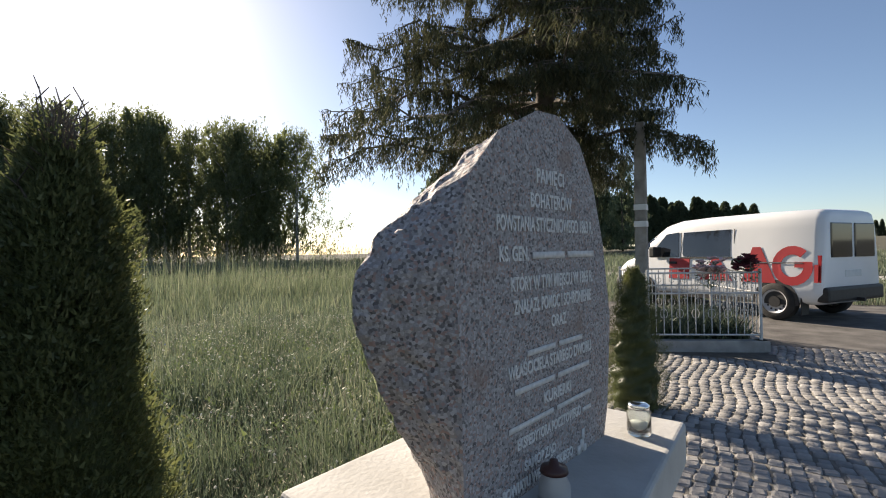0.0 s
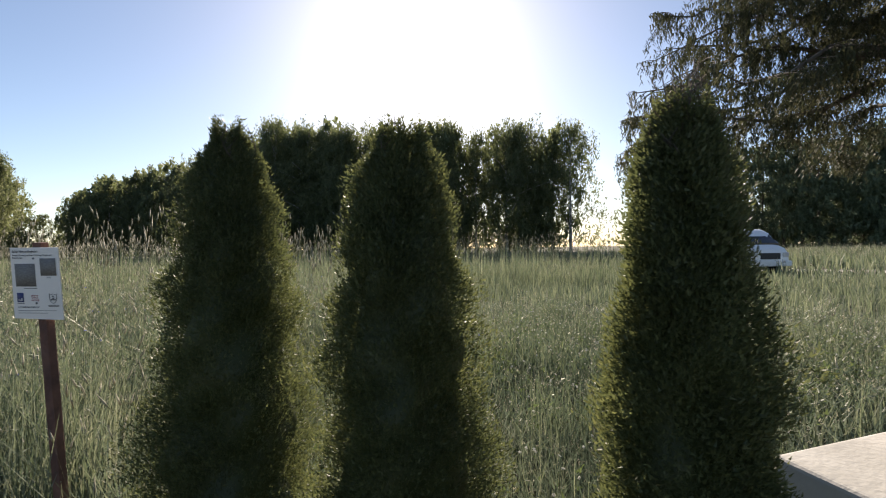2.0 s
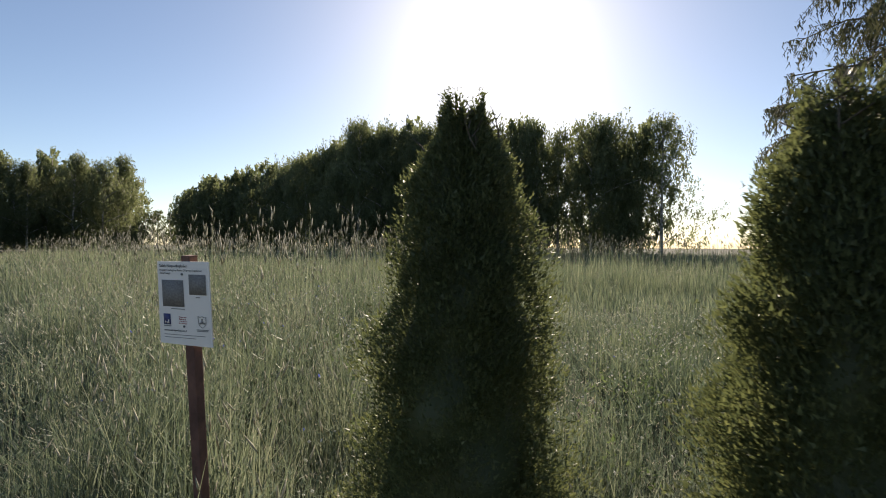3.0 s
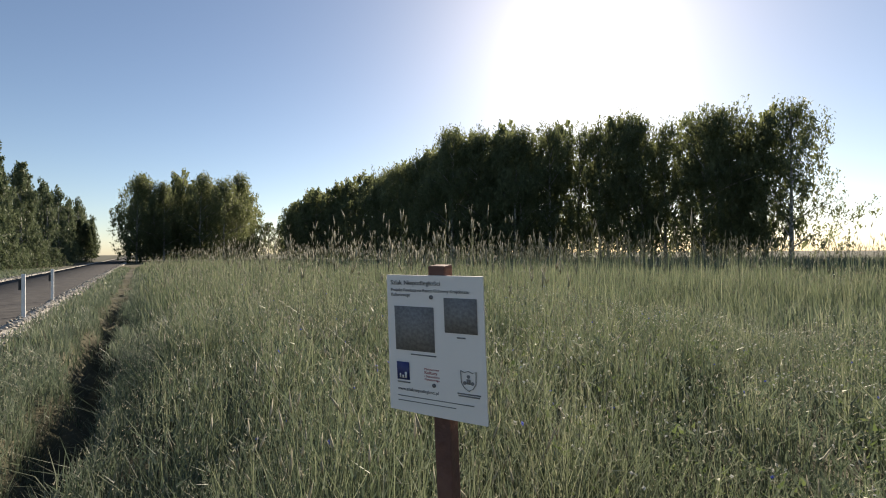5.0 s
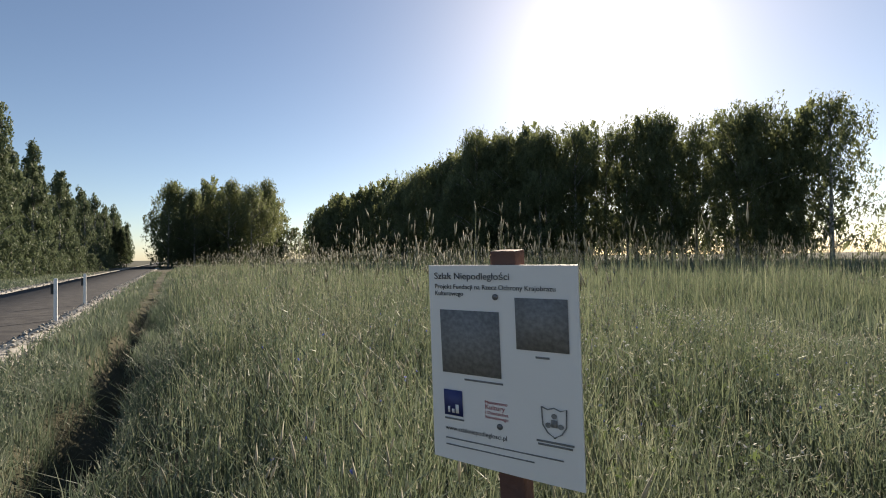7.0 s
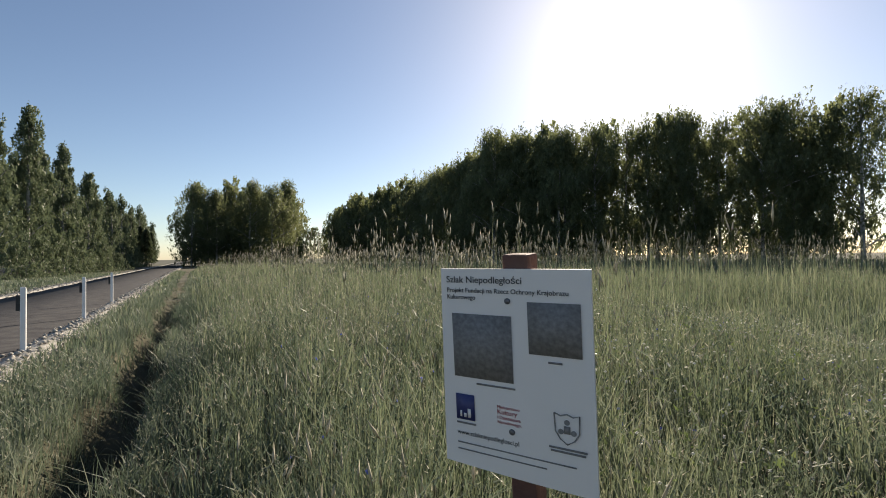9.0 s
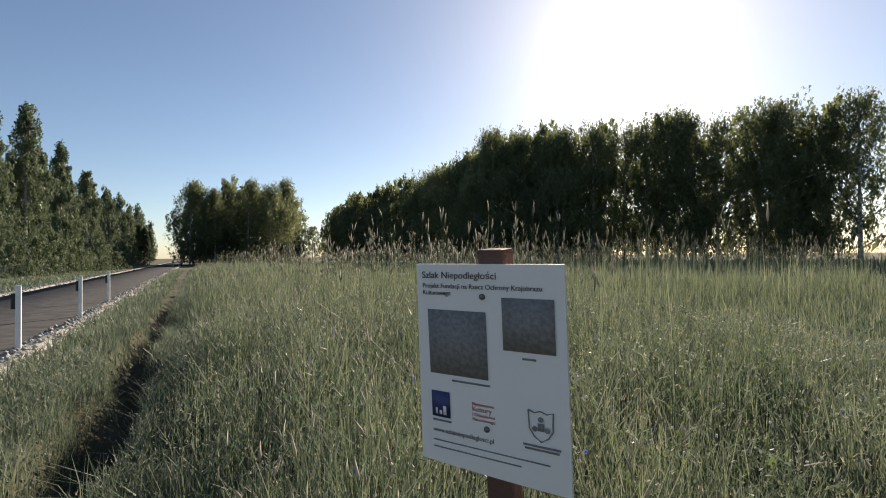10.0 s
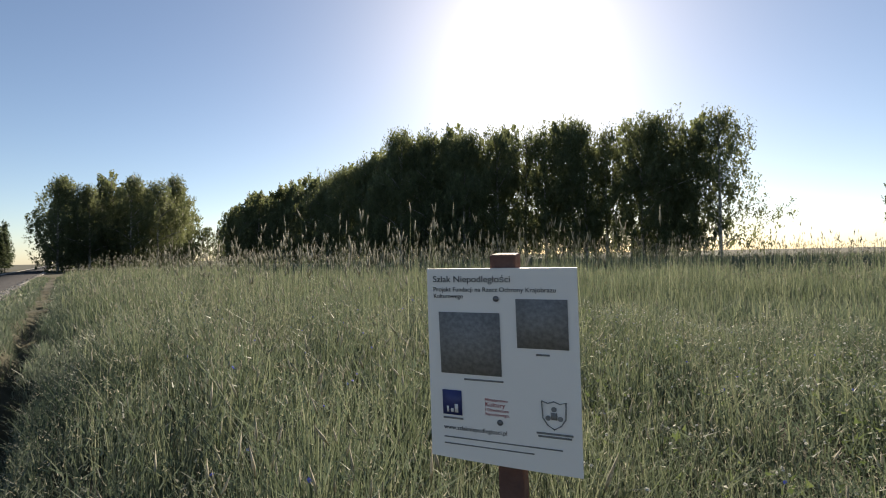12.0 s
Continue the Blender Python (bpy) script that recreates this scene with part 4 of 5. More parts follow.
def build_lanterns():
    jar = empty("glass_lantern", pose(3.17, -0.53, 0.901), "clear glass grave lantern standing on the pale slab", "lantern")
    put("jar", lathe([(0, 0), (0.03, 0), (0.033, 0.006), (0.033, 0.062), (0.026, 0.072), (0.026, 0.078), (0.023, 0.078), (0.023, 0.072), (0.030, 0.060), (0.030, 0.008), (0, 0.006)]), M_GLASS, jar, smooth=True)
    put("lid", lathe([(0, 0.088), (0.02, 0.088), (0.029, 0.084), (0.029, 0.073), (0.027, 0.073), (0.026, 0.082), (0, 0.084)]), M_GLASS, jar, "clear glass lid", smooth=True)
    put("candle", lathe([(0, 0.008), (0.024, 0.008), (0.024, 0.03), (0, 0.032)]), M_BAND, jar, "white wax candle")
    dark = empty("glass_lantern", pose(2.704, -0.441, 0.901), "frosted glass grave lantern with a brown lid below the stone", "lantern")
    put("jar", lathe([(0, 0), (0.028, 0), (0.034, 0.008), (0.034, 0.03), (0.026, 0.05), (0.026, 0.058), (0, 0.058)]), M_CANDLE, dark, smooth=True)
    put("lid", lathe([(0, 0.085), (0.008, 0.084), (0.012, 0.072), (0.028, 0.068), (0.030, 0.058), (0, 0.0585)]), M_LID, dark, "dark brown lid", smooth=True)


build_plinth()
build_monument()
build_lanterns()

# ---- paper notice on a post ----


def build_notice():
    tl, right = Vector((0.634, 1.852, 1.385)), Vector((0.825, -0.565, 0)).normalized()
    out = Vector((right.y, -right.x, 0))
    W, H = 0.209, 0.29
    m = Matrix((right, Vector((0, 0, 1)), out)).transposed().to_4x4()
    m.translation = tl
    m = m @ pose(0, 0, 0, 4.0, 0, 0)
    post = empty("notice_post", m, "brown-stained square wooden post with a white paper notice", "signpost")
    # x to the right along the sheet, y up, z out; the sheet's top left corner is the origin
    part("post", bevel_box((0.092, -1.43, -0.041), (0.128, 0.018, -0.006), 0.003), M_POST, post)
    bm = bmesh.new()
    nx, ny = 10, 14
    grid = [[bm.verts.new((W * i / nx + 0.006 * (j / ny) * (i / nx - 1), -H * j / ny - (0.004 * (i / nx)) * (j / ny), 0.0009 * math.sin(3.0 * i / nx) * (j / ny) - 0.0012 * (i / nx - 0.5) ** 2 * 4 * (j / ny))) for j in range(ny + 1)] for i in range(nx + 1)]
    for i in range(nx):
        for j in range(ny):
            bm.faces.new((grid[i][j], grid[i][j + 1], grid[i + 1][j + 1], grid[i + 1][j]))
    res = bmesh.ops.extrude_face_region(bm, geom=bm.faces[:])
    for v in [g for g in res["geom"] if isinstance(g, bmesh.types.BMVert)]:
        v.co.z -= 0.004
    bmesh.ops.recalc_face_normals(bm, faces=bm.faces[:])
    sheet = part("sheet", bm, M_SIGN, post, "white laminated notice sheet on a thin board")
    sheet.scale = (1.0, 0.945, 1.0)
    at = lambda x, y: pose(x, -y, 0.0011)
    L = dict(align="LEFT", extrude=0.0002)
    lettering("Szlak Niepodległości", 0.0135, M_INK, at(0.009, 0.020), 0.112, sheet, "heading", **L)
    lettering("Projekt Fundacji na Rzecz Ochrony Krajobrazu", 0.0095, M_INK, at(0.009, 0.034), 0.172, sheet, "line_of_print", **L)
    lettering("Kulturowego", 0.0095, M_INK, at(0.009, 0.044), 0.044, sheet, "line_of_print", **L)
    lettering("www.szlakniepodleglosci.pl", 0.0095, M_INK, at(0.016, 0.245), 0.093, sheet, "line_of_print", **L)
    for text, y, h in (("Ministerstwo", 0.196, 0.0062), ("Kultury", 0.204, 0.0095), ("i Dziedzictwa", 0.211, 0.0062), ("Narodowego.", 0.2175, 0.0062)):
        lettering(text, h, M_RED_INK, at(0.079, y), 0.045, sheet, "line_of_print", **L)
    for x, y, w, h, mat in ((0.016, 0.158, 0.089, 0.093, M_GREY_INK), (0.128, 0.114, 0.068, 0.070, M_GREY_INK), (0.016, 0.222, 0.029, 0.038, M_BLUE_INK)):
        g = Geo().box((0, 0, 0), (w, h, 0.0004))
        ob = put("printed_panel", g, mat, sheet, "plain grey printed square" if mat is M_GREY_INK else "dark blue printed square")
        ob.matrix_basis = at(x, y) @ pose(0, 0, 0)
    g = Geo()
    for x, w, h in ((0.006, 0.003, 0.009), (0.012, 0.004, 0.006), (0.018, 0.005, 0.013)):
        g.box((x, 0.004, 0.0004), (x + w, 0.004 + h, 0.0007))
    put("printed_mark", g, M_SIGN, sheet).matrix_basis = at(0.016, 0.222)
    for x, y, w in ((0.050, 0.167, 0.057), (0.153, 0.124, 0.018), (0.150, 0.236, 0.048), (0.152, 0.2405, 0.044), (0.016, 0.2285, 0.03)):
        g = Geo().box((0, 0, 0), (w, 0.0026, 0.0003))
        put("bar_of_print", g, M_GREY_INK, sheet).matrix_basis = at(x, y)
    for x, y, w in ((0.016, 0.258, 0.168), (0.016, 0.268, 0.13)):
        g = Geo().box((0, 0, 0), (w, 0.0018, 0.0003))
        put("bar_of_print", g, M_GREY_INK, sheet).matrix_basis = at(x, y)
    # shield outline with three round marks
    sh = [(-0.016, 0.02), (-0.008, 0.017), (0, 0.02), (0.008, 0.017), (0.016, 0.02), (0.015, -0.004), (0.009, -0.014), (0, -0.02), (-0.009, -0.014), (-0.015, -0.004)]
    g = Geo()
    g.tube([(*q, 0.0004) for q in sh + sh[:1]], [0.0009] * (len(sh) + 1), 5, False)
    for x, y in ((0, 0.009), (-0.008, -0.004), (0.008, -0.004)):
        g.tube([(x, y, 0), (x, y, 0.0006)], [0.0036, 0.0036], 10)
    g.box((-0.004, -0.006, 0), (0.004, 0.004, 0.0005))
    put("shield_mark", g, M_GREY_INK, sheet).matrix_basis = at(0.174, 0.208)
    for x, y in ((0.101, 0.044), (0.1, 0.2265)):
        put("screw", lathe([(0.0042, 0), (0.0042, 0.0012), (0.003, 0.0022), (0, 0.0024)], 14), M_STEEL, sheet, "dull steel screw head", smooth=True).matrix_basis = at(x, y)


build_notice()

# ---- road marker posts ----


def build_markers():
    first = empty("road_marker", pose(0, 0, 0), "slim white plastic road marker with a black reflector", "road marker", "road markers")
    bm = bevel_box((-0.036, -0.024, -0.05), (0.036, 0.024, 0.98), 0.014)
    for v in bm.verts:
        if v.co.z > 0.9 and v.co.y > 0:
            v.co.z -= 0.03
    part("body", bm, M_WHITE_PAINT, first)
    part("reflector", bevel_box((-0.088, -0.018, 0.62), (-0.037, 0.018, 0.86), 0.008), M_BLACK, first, "black reflector plate")
    for k, s in enumerate((-1.45, 3.0, 7.2)):
        q = ROAD_AT + s * ROAD_DIR + 0.12 * ROAD_OFF
        m = pose(q[0], q[1], 0.03, 0, 0, 26)
        if k:
            copy_thing(first, m)
        else:
            first.matrix_basis = m


build_markers()

# ---- wayside enclosure ----


def build_enclosure():
    a, b = Vector((9.48, -1.0, 0)), Vector((8.85, 0.32, 0))
    back = Vector((0.90, 0.43, 0)) * 1.5
    corners = [a, b, b + back, a + back]
    kerb = new("enclosure_kerb")
    tagged(kerb, "low grey concrete kerb carrying the silver fence", "kerb")
    fence = new("metal_fence")
    tagged(fence, "low silver-painted ornamental metal fence round a flower bed", "fence")
    Z0, Z1 = 0.17, 1.1
    for p, q in zip(corners, corners[1:] + corners[:1]):
        d = (q - p).normalized()
        ln, turn = (q - p).length, math.degrees(math.atan2(d.y, d.x))
        part("kerb_side", bevel_box((-0.08, -0.08, -0.03), (ln + 0.08, 0.08, 0.16), 0.012), M_PLINTH, kerb).matrix_basis = pose(p.x, p.y, 0, 0, 0, turn)
        for z in (Z0 + 0.06, 0.80, Z1 - 0.02):
            put("rail", Geo().tube([p + Vector((0, 0, z)), q + Vector((0, 0, z))], [0.013, 0.013], 8), M_FENCE, fence)
        n = round(ln / 0.105)
        for k in range(1, n):
            o = p + d * (ln * k / n)
            g = Geo().tube([o + Vector((0, 0, Z0 + 0.06)), o + Vector((0, 0, Z1 - 0.02))], [0.0075, 0.0075], 6)
            put("bar", g, M_FENCE, fence)
            if k % 2 == 0:
                ring = [o + d * 0.04 * math.cos(t) + Vector((0, 0, 0.89 + 0.04 * math.sin(t))) for t in np.linspace(0, math.tau, 13)]
                put("ring", Geo().tube(ring, [0.005] * 13, 5, False), M_FENCE, fence)
                for zc, sg in ((0.52, 1), (0.52, -1)):
                    curl = [o + d * sg * (0.012 + 0.035 * math.sin(t)) + Vector((0, 0, zc + 0.06 * math.cos(t))) for t in np.linspace(0.1, 3.0, 9)]
                    put("scroll", Geo().tube(curl, [0.005] * 9, 5, False), M_FENCE, fence)
        g = Geo().tube([p + Vector((0, 0, 0.1)), p + Vector((0, 0, Z1 + 0.03))], [0.022, 0.022], 10)
        put("corner_post", g, M_FENCE, fence)
    # weathered wooden shrine post
    pole = empty("shrine_post", pose(9.62, 0.52, 0), "weathered grey wooden shrine post with white bands", "post")
    bm = bevel_box((-0.095, -0.095, -0.1), (0.095, 0.095, 3.4), 0.02)
    for v in bm.verts:
        v.co.x += 0.02 * v.co.z
        k = 1 - 0.06 * v.co.z
        v.co.x *= k
        v.co.y *= k
    part("shaft", bm, M_POLE, pole)
    for z in (1.81, 2.07):
        part("band", bevel_box((0.016 * z - 0.093, -0.092, z - 0.045), (0.016 * z + 0.093, 0.092, z + 0.045), 0.01), M_BAND, pole, "white painted band")
    # leafy bed
    rng = np.random.default_rng(6)
    g = Geo()
    n = 2600
    u, w = rng.uniform(0.06, 0.94, n), rng.uniform(0.06, 0.94, n)
    base = np.array([a[:2]]) + u[:, None] * np.array([(b - a)[:2]]) + w[:, None] * np.array([back[:2]])
    h = rng.uniform(0.25, 0.6, n)
    ang = rng.uniform(0, math.tau, n)
    sd = np.stack([np.cos(ang), np.sin(ang), 0 * ang], 1) * 0.012
    t2 = rng.uniform(0, math.tau, n)
    bend = np.stack([np.cos(t2), np.sin(t2), 0 * t2], 1) * (h * 0.45)[:, None]
    o = np.stack([base[:, 0], base[:, 1], np.full(n, 0.02)], 1)
    mid, tip = o + [0, 0, 0.6] * h[:, None] + bend * 0.35, o + [0, 0, 0.9] * h[:, None] + bend
    v = np.stack([o - sd, o + sd, mid + sd, mid - sd, tip + sd * 0.2, tip - sd * 0.2], 1).reshape(-1, 3)
    k = 6 * np.arange(n)[:, None]
    g.add(v, np.concatenate([k + [0, 1, 2, 3], k + [3, 2, 4, 5]]))
    tagged(put("bed_plants", g, M_GRASS), "long green leaves filling the fenced flower bed", "plants", kind="stuff")
    # artificial bouquets tied to the fence
    for mat, c, r, n, lab in ((M_PETAL_PINK, (9.20, -0.42, 1.16), 0.2, 26, "pale pink artificial flower bouquet tied to the fence"), (M_PETAL_DARK, (9.40, -0.82, 1.22), 0.2, 26, "dark wine-red artificial flower bouquet tied to the fence")):
        bq = empty("bouquet", pose(*c), lab, "bouquet", "bouquets on the fence")
        for q in range(n):
            p = rnd_dirs(rng, 1)[0] * r * rng.uniform(0.3, 1) * [1, 1, 0.8]
            f = Geo()
            for m in range(9):
                t = m * 2.4
                d1 = np.array([math.cos(t), math.sin(t), rng.uniform(0.1, 0.8)]) * 0.036
                f.cards([p + d1], [d1], [np.cross(d1, [0.1, 0.2, 1]) * 0.75])
            put("flower", f, mat, bq)
        lf, dd = Geo(), rnd_dirs(rng, 80)
        lf.cards(dd * r * 0.9 * [1, 1, 1.0] - [0, 0, 0.1], rnd_dirs(rng, 80) * 0.022, rnd_dirs(rng, 80) * 0.011)
        put("leaves", lf, M_GRASS, bq, "green artificial leaves")


build_enclosure()

# ---- vehicles ----


def wheel(parent, x, y, r=0.325, w=0.2, side=1):
    """A wheel with tyre, rim and holes; its outer face looks towards side along y."""
    ob = put("wheel", Geo().tube([(0, -w / 2, 0), (0, w / 2, 0)], [r * 0.3, r * 0.3], 12), M_BLACK, parent)
    ob.matrix_basis = pose(x, y, r)
    prof = [(r * 0.66, -w / 2), (r * 0.93, -w / 2), (r, -w * 0.36), (r, w * 0.36), (r * 0.93, w / 2), (r * 0.66, w / 2), (r * 0.64, 0), (r * 0.66, -w / 2)]
    t = put("tyre", lathe(prof, 32), M_TYRE, ob, smooth=True)
    t.matrix_basis = pose(0, 0, 0, 90)
    rim = put("rim", lathe([(0, w * 0.36), (r * 0.2, w * 0.4), (r * 0.3, w * 0.26), (r * 0.52, w * 0.30), (r * 0.62, w * 0.46), (r * 0.665, w * 0.49), (r * 0.65, 0)], 32), M_RIM, ob, "silver steel rim", smooth=True)
    rim.matrix_basis = pose(0, 0, 0, -90 * side)
    hole = Geo().tube([(0, 0, 0), (0, 0, 0.008)], [r * 0.055, r * 0.055], 8).mesh("rim_hole", M_BLACK)
    for k in range(12):
        a = math.tau * k / 12
        h = new("rim_hole", hole)
        h.parent = ob
        h.matrix_basis = pose(0, 0, 0, -90 * side) @ Matrix.Translation((math.cos(a) * r * 0.47, math.sin(a) * r * 0.47, w * 0.28))
    return ob


def loft(stations, sides=28, power=5.0):
    """A body through stations of (x, z low, z high, half width low, half width high), with rounded box sections."""
    bm = bmesh.new()
    rings = []
    for x, z0, z1, w0, w1 in stations:
        ring = []
        for a in np.linspace(0, math.tau, sides, endpoint=False):
            c, s = math.cos(a), math.sin(a)
            k = (abs(c) ** power + abs(s) ** power) ** (-1 / power)
            u, v = c * k, s * k
            t = (v + 1) / 2
            ring.append(bm.verts.new((x, u * (w0 + (w1 - w0) * t**1.6), z0 + (z1 - z0) * t)))
        rings.append(ring)
    for p, q in zip(rings, rings[1:]):
        for i in range(sides):
            bm.faces.new((p[i], p[(i + 1) % sides], q[(i + 1) % sides], q[i]))
    bm.faces.new(rings[0][::-1]), bm.faces.new(rings[-1])
    bmesh.ops.recalc_face_normals(bm, faces=bm.faces[:])
    return bm


def panel(name, outline, y_at, mat, parent, label="", thick=0.012):
    """A thin plate on a vehicle's flank: outline in (x, z), y_at gives the flank's y."""
    bm = bmesh.new()
    vs = [bm.verts.new((x, y_at(x, z), z)) for x, z in outline]
    bm.faces.new(vs)
    bmesh.ops.triangulate(bm, faces=bm.faces[:])
    res = bmesh.ops.extrude_face_region(bm, geom=bm.faces[:])
    for v in [g for g in res["geom"] if isinstance(g, bmesh.types.BMVert)]:
        v.co.y -= thick * (1 if v.co.y > 0 else -1)
    bmesh.ops.recalc_face_normals(bm, faces=bm.faces[:])
    return part(name, bm, mat, parent, label)


def build_van():
    heading = 57.0
    # origin under the rear axle, x to the front, y to the left flank
    o = Vector((13.7, -1.88, 0.02))
    van = empty("van", pose(o.x, o.y, o.z, 0, 0, heading), "white panel van with red lettering shapes and dark windows on asphalt", "van")
    st = [(-0.76, 0.42, 1.84, 0.86, 0.72), (-0.73, 0.36, 1.92, 0.92, 0.77), (-0.6, 0.30, 1.965, 0.95, 0.80), (0.2, 0.28, 1.975, 0.95, 0.81), (1.4, 0.28, 1.965, 0.95, 0.81), (2.1, 0.28, 1.93, 0.95, 0.80), (2.45, 0.28, 1.85, 0.945, 0.77), (2.95, 0.28, 1.50, 0.94, 0.80), (3.25, 0.28, 1.16, 0.93, 0.86), (3.6, 0.28, 1.05, 0.90, 0.82), (3.85, 0.34, 0.92, 0.80, 0.72)]
    van.scale = (1.06, 1.06, 1.06)
    part("body", loft(st, 56, 11.0), M_VAN, van, smooth=True)
    flank = lambda sg, lift: (lambda x, z: sg * (0.955 - 0.145 * max(0.0, min(1.0, (z - 0.3) / 1.66)) ** 1.6 + lift))
    for sg in (1, -1):
        y = flank(sg, 0.006)
        panel("side_window", [(2.02, 1.13), (2.72, 1.13), (2.76, 1.20), (2.36, 1.64), (2.05, 1.67)], y, M_TINT, van, "dark tinted cab window")
        panel("side_window", [(0.86, 1.14), (1.90, 1.14), (1.93, 1.2), (1.92, 1.66), (0.86, 1.68)], y, M_TINT, van, "dark tinted side window")
        y2 = flank(sg, 0.012)
        panel("window_seal", [(0.82, 1.10), (1.96, 1.10), (1.96, 1.13), (0.82, 1.13)], y2, M_BLACK, van, "black rubber seal")
        for x0 in (-0.40, 2.6):
            arch = [(x0 + 0.4 + 0.39 * math.cos(t), 0.33 + 0.39 * math.sin(t)) for t in np.linspace(-0.12, math.pi + 0.12, 18)]
            panel("wheel_arch", arch, flank(sg, 0.004), M_BLACK, van, "black wheel arch", 0.02)
        for x0, z0, z1 in ((1.97, 0.38, 1.66), (0.78, 0.42, 1.68)):
            panel("door_seam", [(x0, z0), (x0 + 0.014, z0), (x0 + 0.014, z1), (x0, z1)], flank(sg, 0.007), M_BLACK, van, "dark door seam", 0.003)
        panel("slide_rail", [(-0.45, 1.02), (0.76, 1.02), (0.76, 1.04), (-0.45, 1.04)], flank(sg, 0.014), M_STEEL, van, "sliding door rail", 0.004)
        panel("door_handle", [(2.06, 0.98), (2.24, 0.98), (2.24, 1.03), (2.06, 1.03)], flank(sg, 0.03), M_BLACK, van, "black door handle", 0.03)
        panel("sill", [(0.5, 0.28), (2.55, 0.28), (2.55, 0.36), (0.5, 0.36)], flank(sg, 0.01), M_BLACK, van, "black sill")
        # red lettering shapes
        y3 = flank(sg, 0.008)
        ring = lambda cx, cz, r0, r1, t0, t1: [(cx + r1 * math.cos(t), cz + r1 * 1.05 * math.sin(t)) for t in np.linspace(t0, t1, 18)] + [(cx + r0 * math.cos(t), cz + r0 * 1.05 * math.sin(t)) for t in np.linspace(t1, t0, 18)]
        shapes = [ring(-0.28, 0.98, 0.19, 0.335, 3.14, 8.6), [(-0.60, 0.95), (-0.32, 0.95), (-0.32, 1.05), (-0.60, 1.05)], [(0.62, 0.66), (-0.02, 0.66), (0.27, 1.32), (0.42, 1.32)], [(1.5, 0.66), (0.8, 0.66), (1.08, 1.10), (1.22, 1.10)],
                  [(2.25, 0.66), (1.75, 0.66), (1.75, 1.10), (2.25, 1.10)], [(-0.69, 0.70), (-0.63, 0.70), (-0.63, 1.0), (-0.69, 1.0)]]
        for s in shapes:
            panel("red_shape", s, y3, M_VAN_RED, van, "red vinyl lettering shape", 0.004)
        panel("tail_lamp", [(-0.72, 0.70), (-0.64, 0.70), (-0.64, 1.16), (-0.72, 1.16)], flank(sg, -0.02), M_LAMP_RED, van, "red tail lamp", 0.06)
        mir = part("mirror", bevel_box((2.45, 0.95 * sg - 0.02, 1.12), (2.60, 0.95 * sg + 0.2 * sg + 0.02, 1.36) if sg > 0 else (2.60, -0.93, 1.36), 0.03) if sg > 0 else bevel_box((2.45, -1.17, 1.12), (2.60, -0.93, 1.36), 0.03), M_BLACK, van, "black door mirror")
    part("bumper", bevel_box((-0.82, -0.9, 0.36), (-0.62, 0.9, 0.62), 0.05), M_BLACK, van, "dark grey rear bumper")
    part("bumper", bevel_box((3.62, -0.86, 0.30), (3.92, 0.86, 0.62), 0.06), M_BLACK, van, "dark grey front bumper")
    for sg in (0.37, -0.37):
        part("rear_window", bevel_box((-0.785, sg - 0.32, 1.12), (-0.69, sg + 0.32, 1.72), 0.02), M_TINT, van, "dark rear door window")
    part("plate", bevel_box((-0.765, -0.26, 0.78), (-0.735, 0.26, 0.90), 0.004), M_BAND, van, "plain pale plate")
    part("windscreen", loft([(2.56, 1.30, 1.80, 0.80, 0.72), (2.98, 1.2, 1.50, 0.86, 0.79), (3.12, 1.18, 1.30, 0.86, 0.82)], 24, 6), M_TINT, van, "dark windscreen")
    for x, y, sg in ((0, 0.875, 1), (0, -0.875, -1), (3.0, 0.875, 1), (3.0, -0.875, -1)):
        wheel(van, x, y, 0.33, 0.21, sg)
    part("tow_bar", bevel_box((-0.93, -0.03, 0.36), (-0.72, 0.03, 0.42), 0.01), M_BLACK, van, "black tow bar")
    part("mud_flap", bevel_box((-0.42, 0.70, 0.12), (-0.40, 0.92, 0.42), 0.005), M_BLACK, van, "black mud flap")


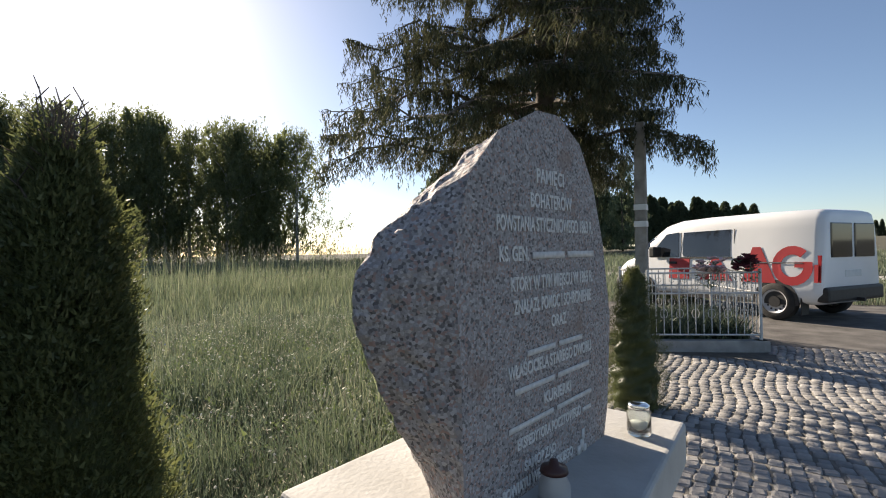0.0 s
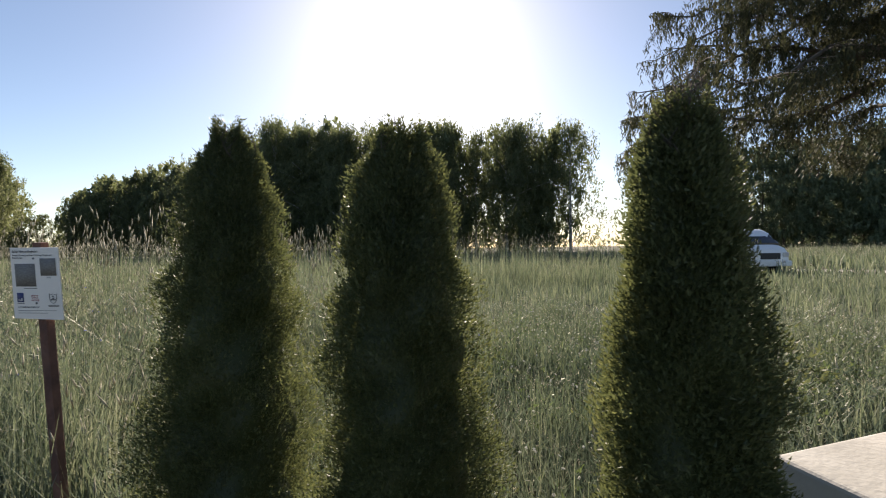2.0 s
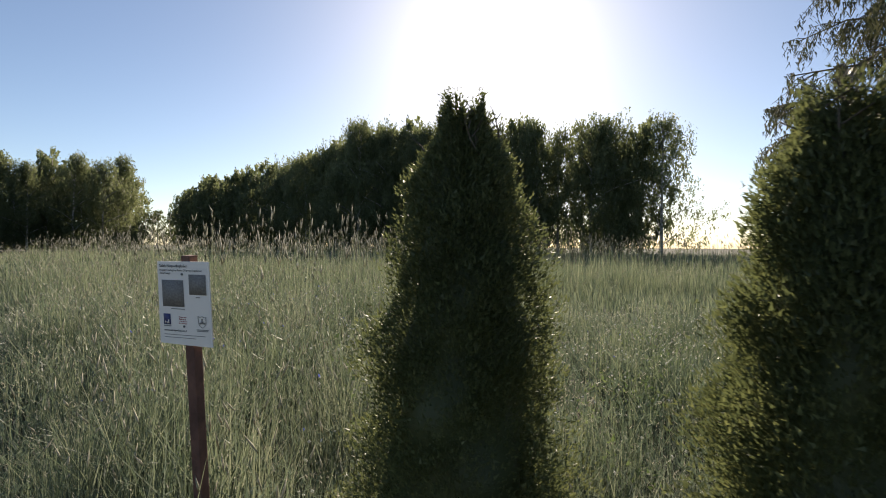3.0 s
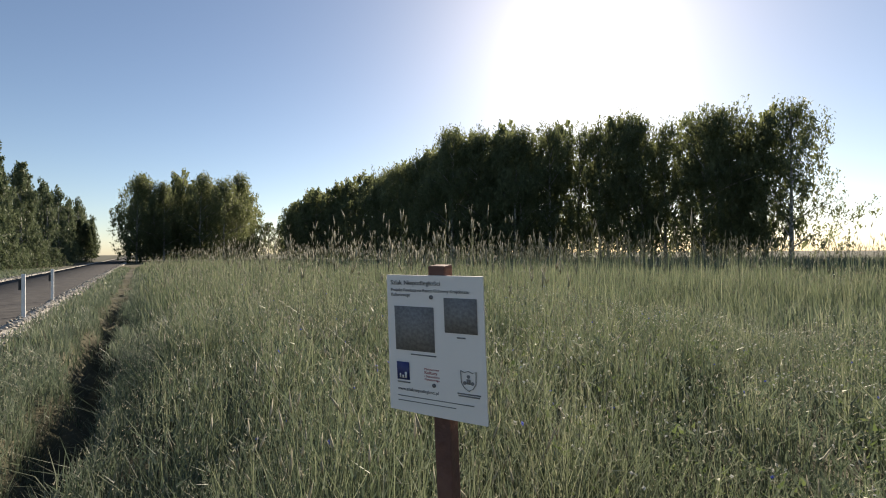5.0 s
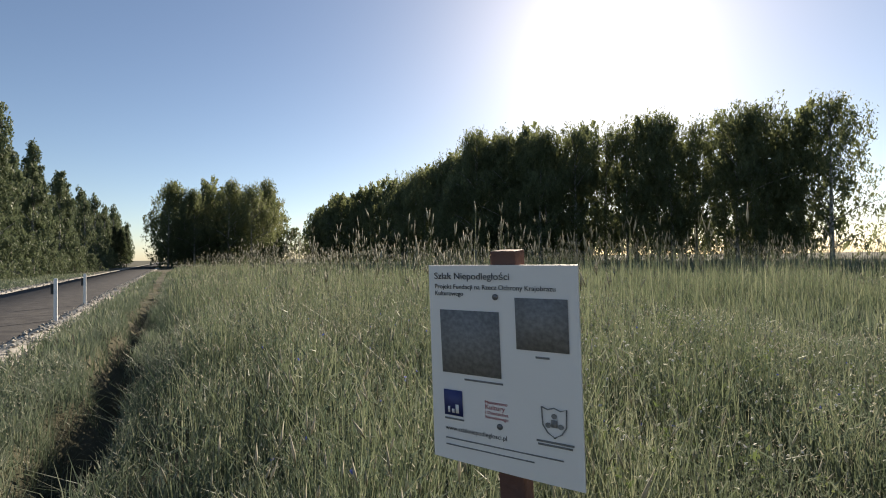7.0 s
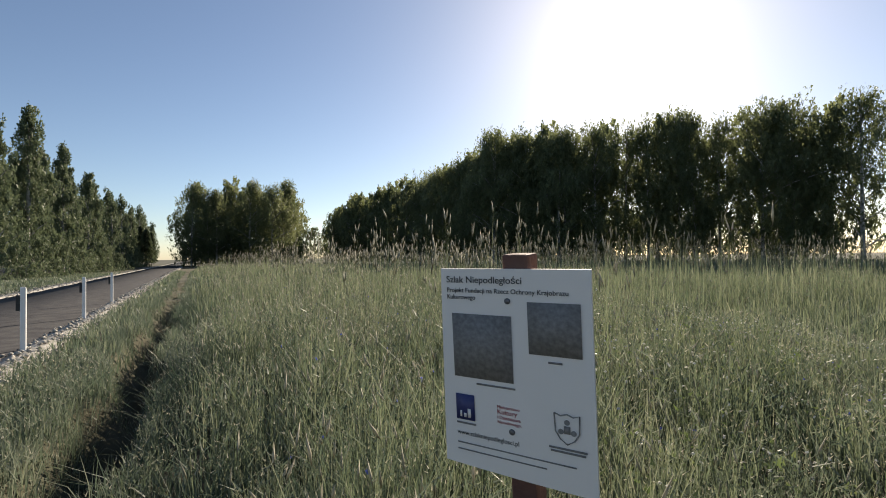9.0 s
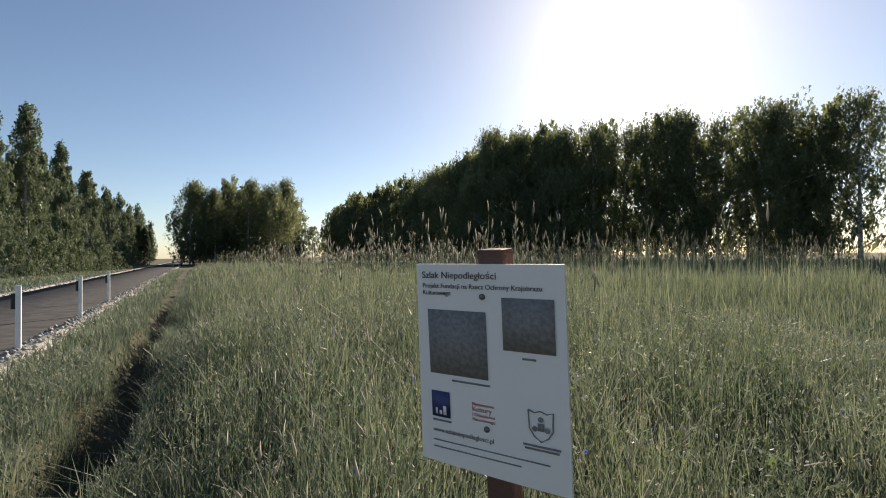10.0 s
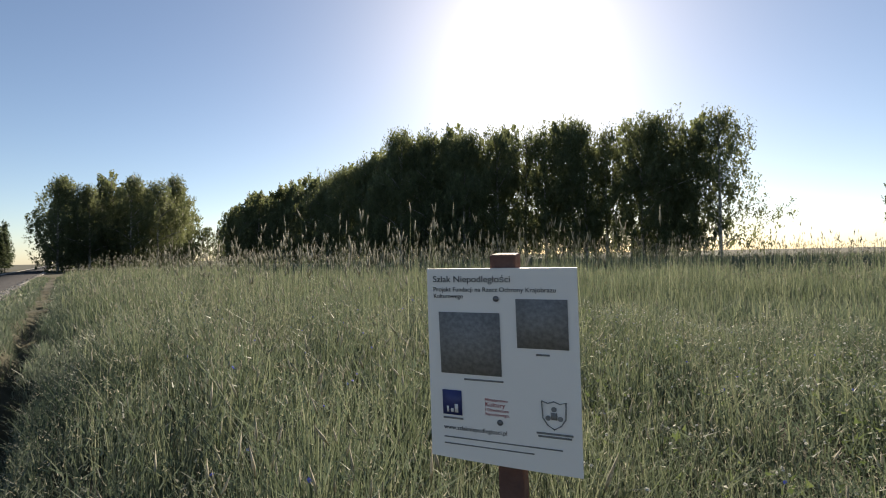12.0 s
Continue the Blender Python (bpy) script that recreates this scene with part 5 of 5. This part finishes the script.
def build_truck():
    o = Vector((23.4, 13.5, 0))
    f = Vector((-0.42, -0.91, 0))
    tr = empty("pickup_truck", pose(o.x, o.y, 0.0, 0, 0, math.degrees(math.atan2(f.y, f.x))), "white flatbed pickup truck parked beyond the field grass", "truck")
    st = [(0.35, 0.45, 1.95, 0.86, 0.74), (0.5, 0.42, 2.02, 0.9, 0.78), (1.2, 0.42, 2.02, 0.9, 0.78), (1.45, 0.42, 1.9, 0.9, 0.78), (1.95, 0.42, 1.35, 0.9, 0.84), (2.35, 0.42, 1.22, 0.88, 0.82), (2.55, 0.45, 1.05, 0.8, 0.74)]
    part("cab", loft(st, 32, 7.0), M_VAN, tr, smooth=True)
    for sg in (1, -1):
        y = lambda x, z, sg=sg: sg * (0.915 - 0.12 * max(0, (z - 0.45) / 1.55) ** 1.6)
        panel("side_window", [(0.72, 1.28), (1.62, 1.28), (1.36, 1.82), (0.76, 1.84)], y, M_TINT, tr, "dark cab window")
        part("headlamp", bevel_box((2.42, 0.66 * sg - 0.14, 0.82), (2.57, 0.66 * sg + 0.14, 1.0), 0.03), M_RIM, tr, "headlamp")
    bm = loft([(1.40, 1.33, 1.91, 0.80, 0.74), (1.72, 1.3, 1.62, 0.82, 0.78), (2.0, 1.28, 1.40, 0.82, 0.79)], 24, 6)
    part("windscreen", bm, M_TINT, tr, "dark windscreen")
    part("grille", bevel_box((2.5, -0.42, 0.72), (2.585, 0.42, 0.98), 0.02), M_BLACK, tr, "black grille")
    part("bumper", bevel_box((2.4, -0.86, 0.42), (2.66, 0.86, 0.66), 0.05), M_WHITE_PAINT, tr, "white front bumper")
    part("bed", bevel_box((-2.6, -0.95, 0.72), (0.28, 0.95, 0.84), 0.02), M_PLINTH, tr, "grey load bed")
    for sg in (1, -1):
        part("drop_side", bevel_box((-2.6, 0.95 * sg - 0.025, 0.84), (0.28, 0.95 * sg + 0.025, 1.22), 0.012), M_VAN, tr, "white drop side")
    part("tailboard", bevel_box((-2.63, -0.95, 0.84), (-2.58, 0.95, 1.22), 0.012), M_VAN, tr, "white tailboard")
    part("headboard", bevel_box((0.24, -0.95, 0.84), (0.29, 0.95, 1.75), 0.012), M_VAN, tr, "white headboard")
    put("rack_bar", Geo().tube([(0.26, 0.9, 1.95), (-2.4, 0.9, 1.25)], [0.025, 0.025], 8), M_WHITE_PAINT, tr, "white slanting rack bar")
    for x, sg in ((1.7, 1), (1.7, -1), (-1.5, 1), (-1.5, -1)):
        wheel(tr, x, 0.76 * sg, 0.33, 0.2, sg)


build_van()
build_truck()

# ---- drive and stone setts ----


def build_drive():
    g = Geo()
    v = [(10.0, 0.6, 0.012), (10.0, -9.0, 0.012), (16.6, -9.5, 0.02), (16.4, -3.0, 0.02), (16.2, 2.2, 0.02), (11.0, 6.5, 0.012), (10.6, 6.5, 0.012), (16.3, -6.0, 0.02)]
    g.add(v, [(0, 1, 2, 7), (0, 7, 3, 4), (0, 4, 5, 6)])
    tagged(put("drive", g, M_DRIVE), "worn grey asphalt drive under the parked van", "drive", kind="structure")
    pav = Geo().box((3.3, -6.5, -0.1), (10.0, 0.55, 0.005))
    pavement = tagged(put("pavement", pav, M_JOINT), "grey stone setts in pale sand beside the monument", "pavement", kind="structure")
    rng = np.random.default_rng(14)
    shapes = []
    for k in range(6):
        bm = bevel_box((-0.044, -0.044, -0.03), (0.044, 0.044, 0.012 + 0.003 * k / 6), 0.012, 1)
        for q in bm.verts:
            q.co.x += rng.normal(0, 0.004)
            q.co.y += rng.normal(0, 0.004)
        me = bpy.data.meshes.new("sett")
        bm.to_mesh(me), bm.free()
        me.materials.append(M_SETT)
        shapes.append(me)
    rest, made = Geo(), 0
    for i in range(69):
        for j in range(46):
            x, y = 3.40 + 0.096 * i, 0.5 - 0.096 * j - 0.03 * math.sin(i * 0.4)
            if (x < 3.65 and y > -0.75) or (x > 8.75 and y > 0.48 * (x - 9.48) - 1.12 and y > -1.12):
                continue
            m = pose(x + rng.normal(0, 0.006), y + rng.normal(0, 0.006), rng.normal(0.004, 0.004), rng.normal(0, 2), rng.normal(0, 2), rng.normal(0, 5))
            if made < 300 and 4.2 < x < 6.6 and -2.0 < y < 0.0:
                ob = new("sett", shapes[made % 6])
                ob.parent, ob.matrix_basis = pavement, m
                made += 1
            else:
                a = 0.0425 + rng.normal(0, 0.002)
                v = [m @ Vector(q) for q in ((-a, -a, -0.03), (a, -a, -0.03), (a, a, -0.03), (-a, a, -0.03), (-a * .98, -a * .98, 0.004), (a * .98, -a * .98, 0.004), (a * .98, a * .98, 0.004), (-a * .98, a * .98, 0.004), (-a * .75, -a * .75, 0.014), (a * .75, -a * .75, 0.014), (a * .75, a * .75, 0.014), (-a * .75, a * .75, 0.014))]
                rest.add([tuple(q) for q in v], [(0, 1, 5, 4), (1, 2, 6, 5), (2, 3, 7, 6), (3, 0, 4, 7), (4, 5, 9, 8), (5, 6, 10, 9), (6, 7, 11, 10), (7, 4, 8, 11), (8, 9, 10, 11)])
    tagged(put("setts_beyond", rest, M_SETT, pavement), kind="stuff")


build_drive()
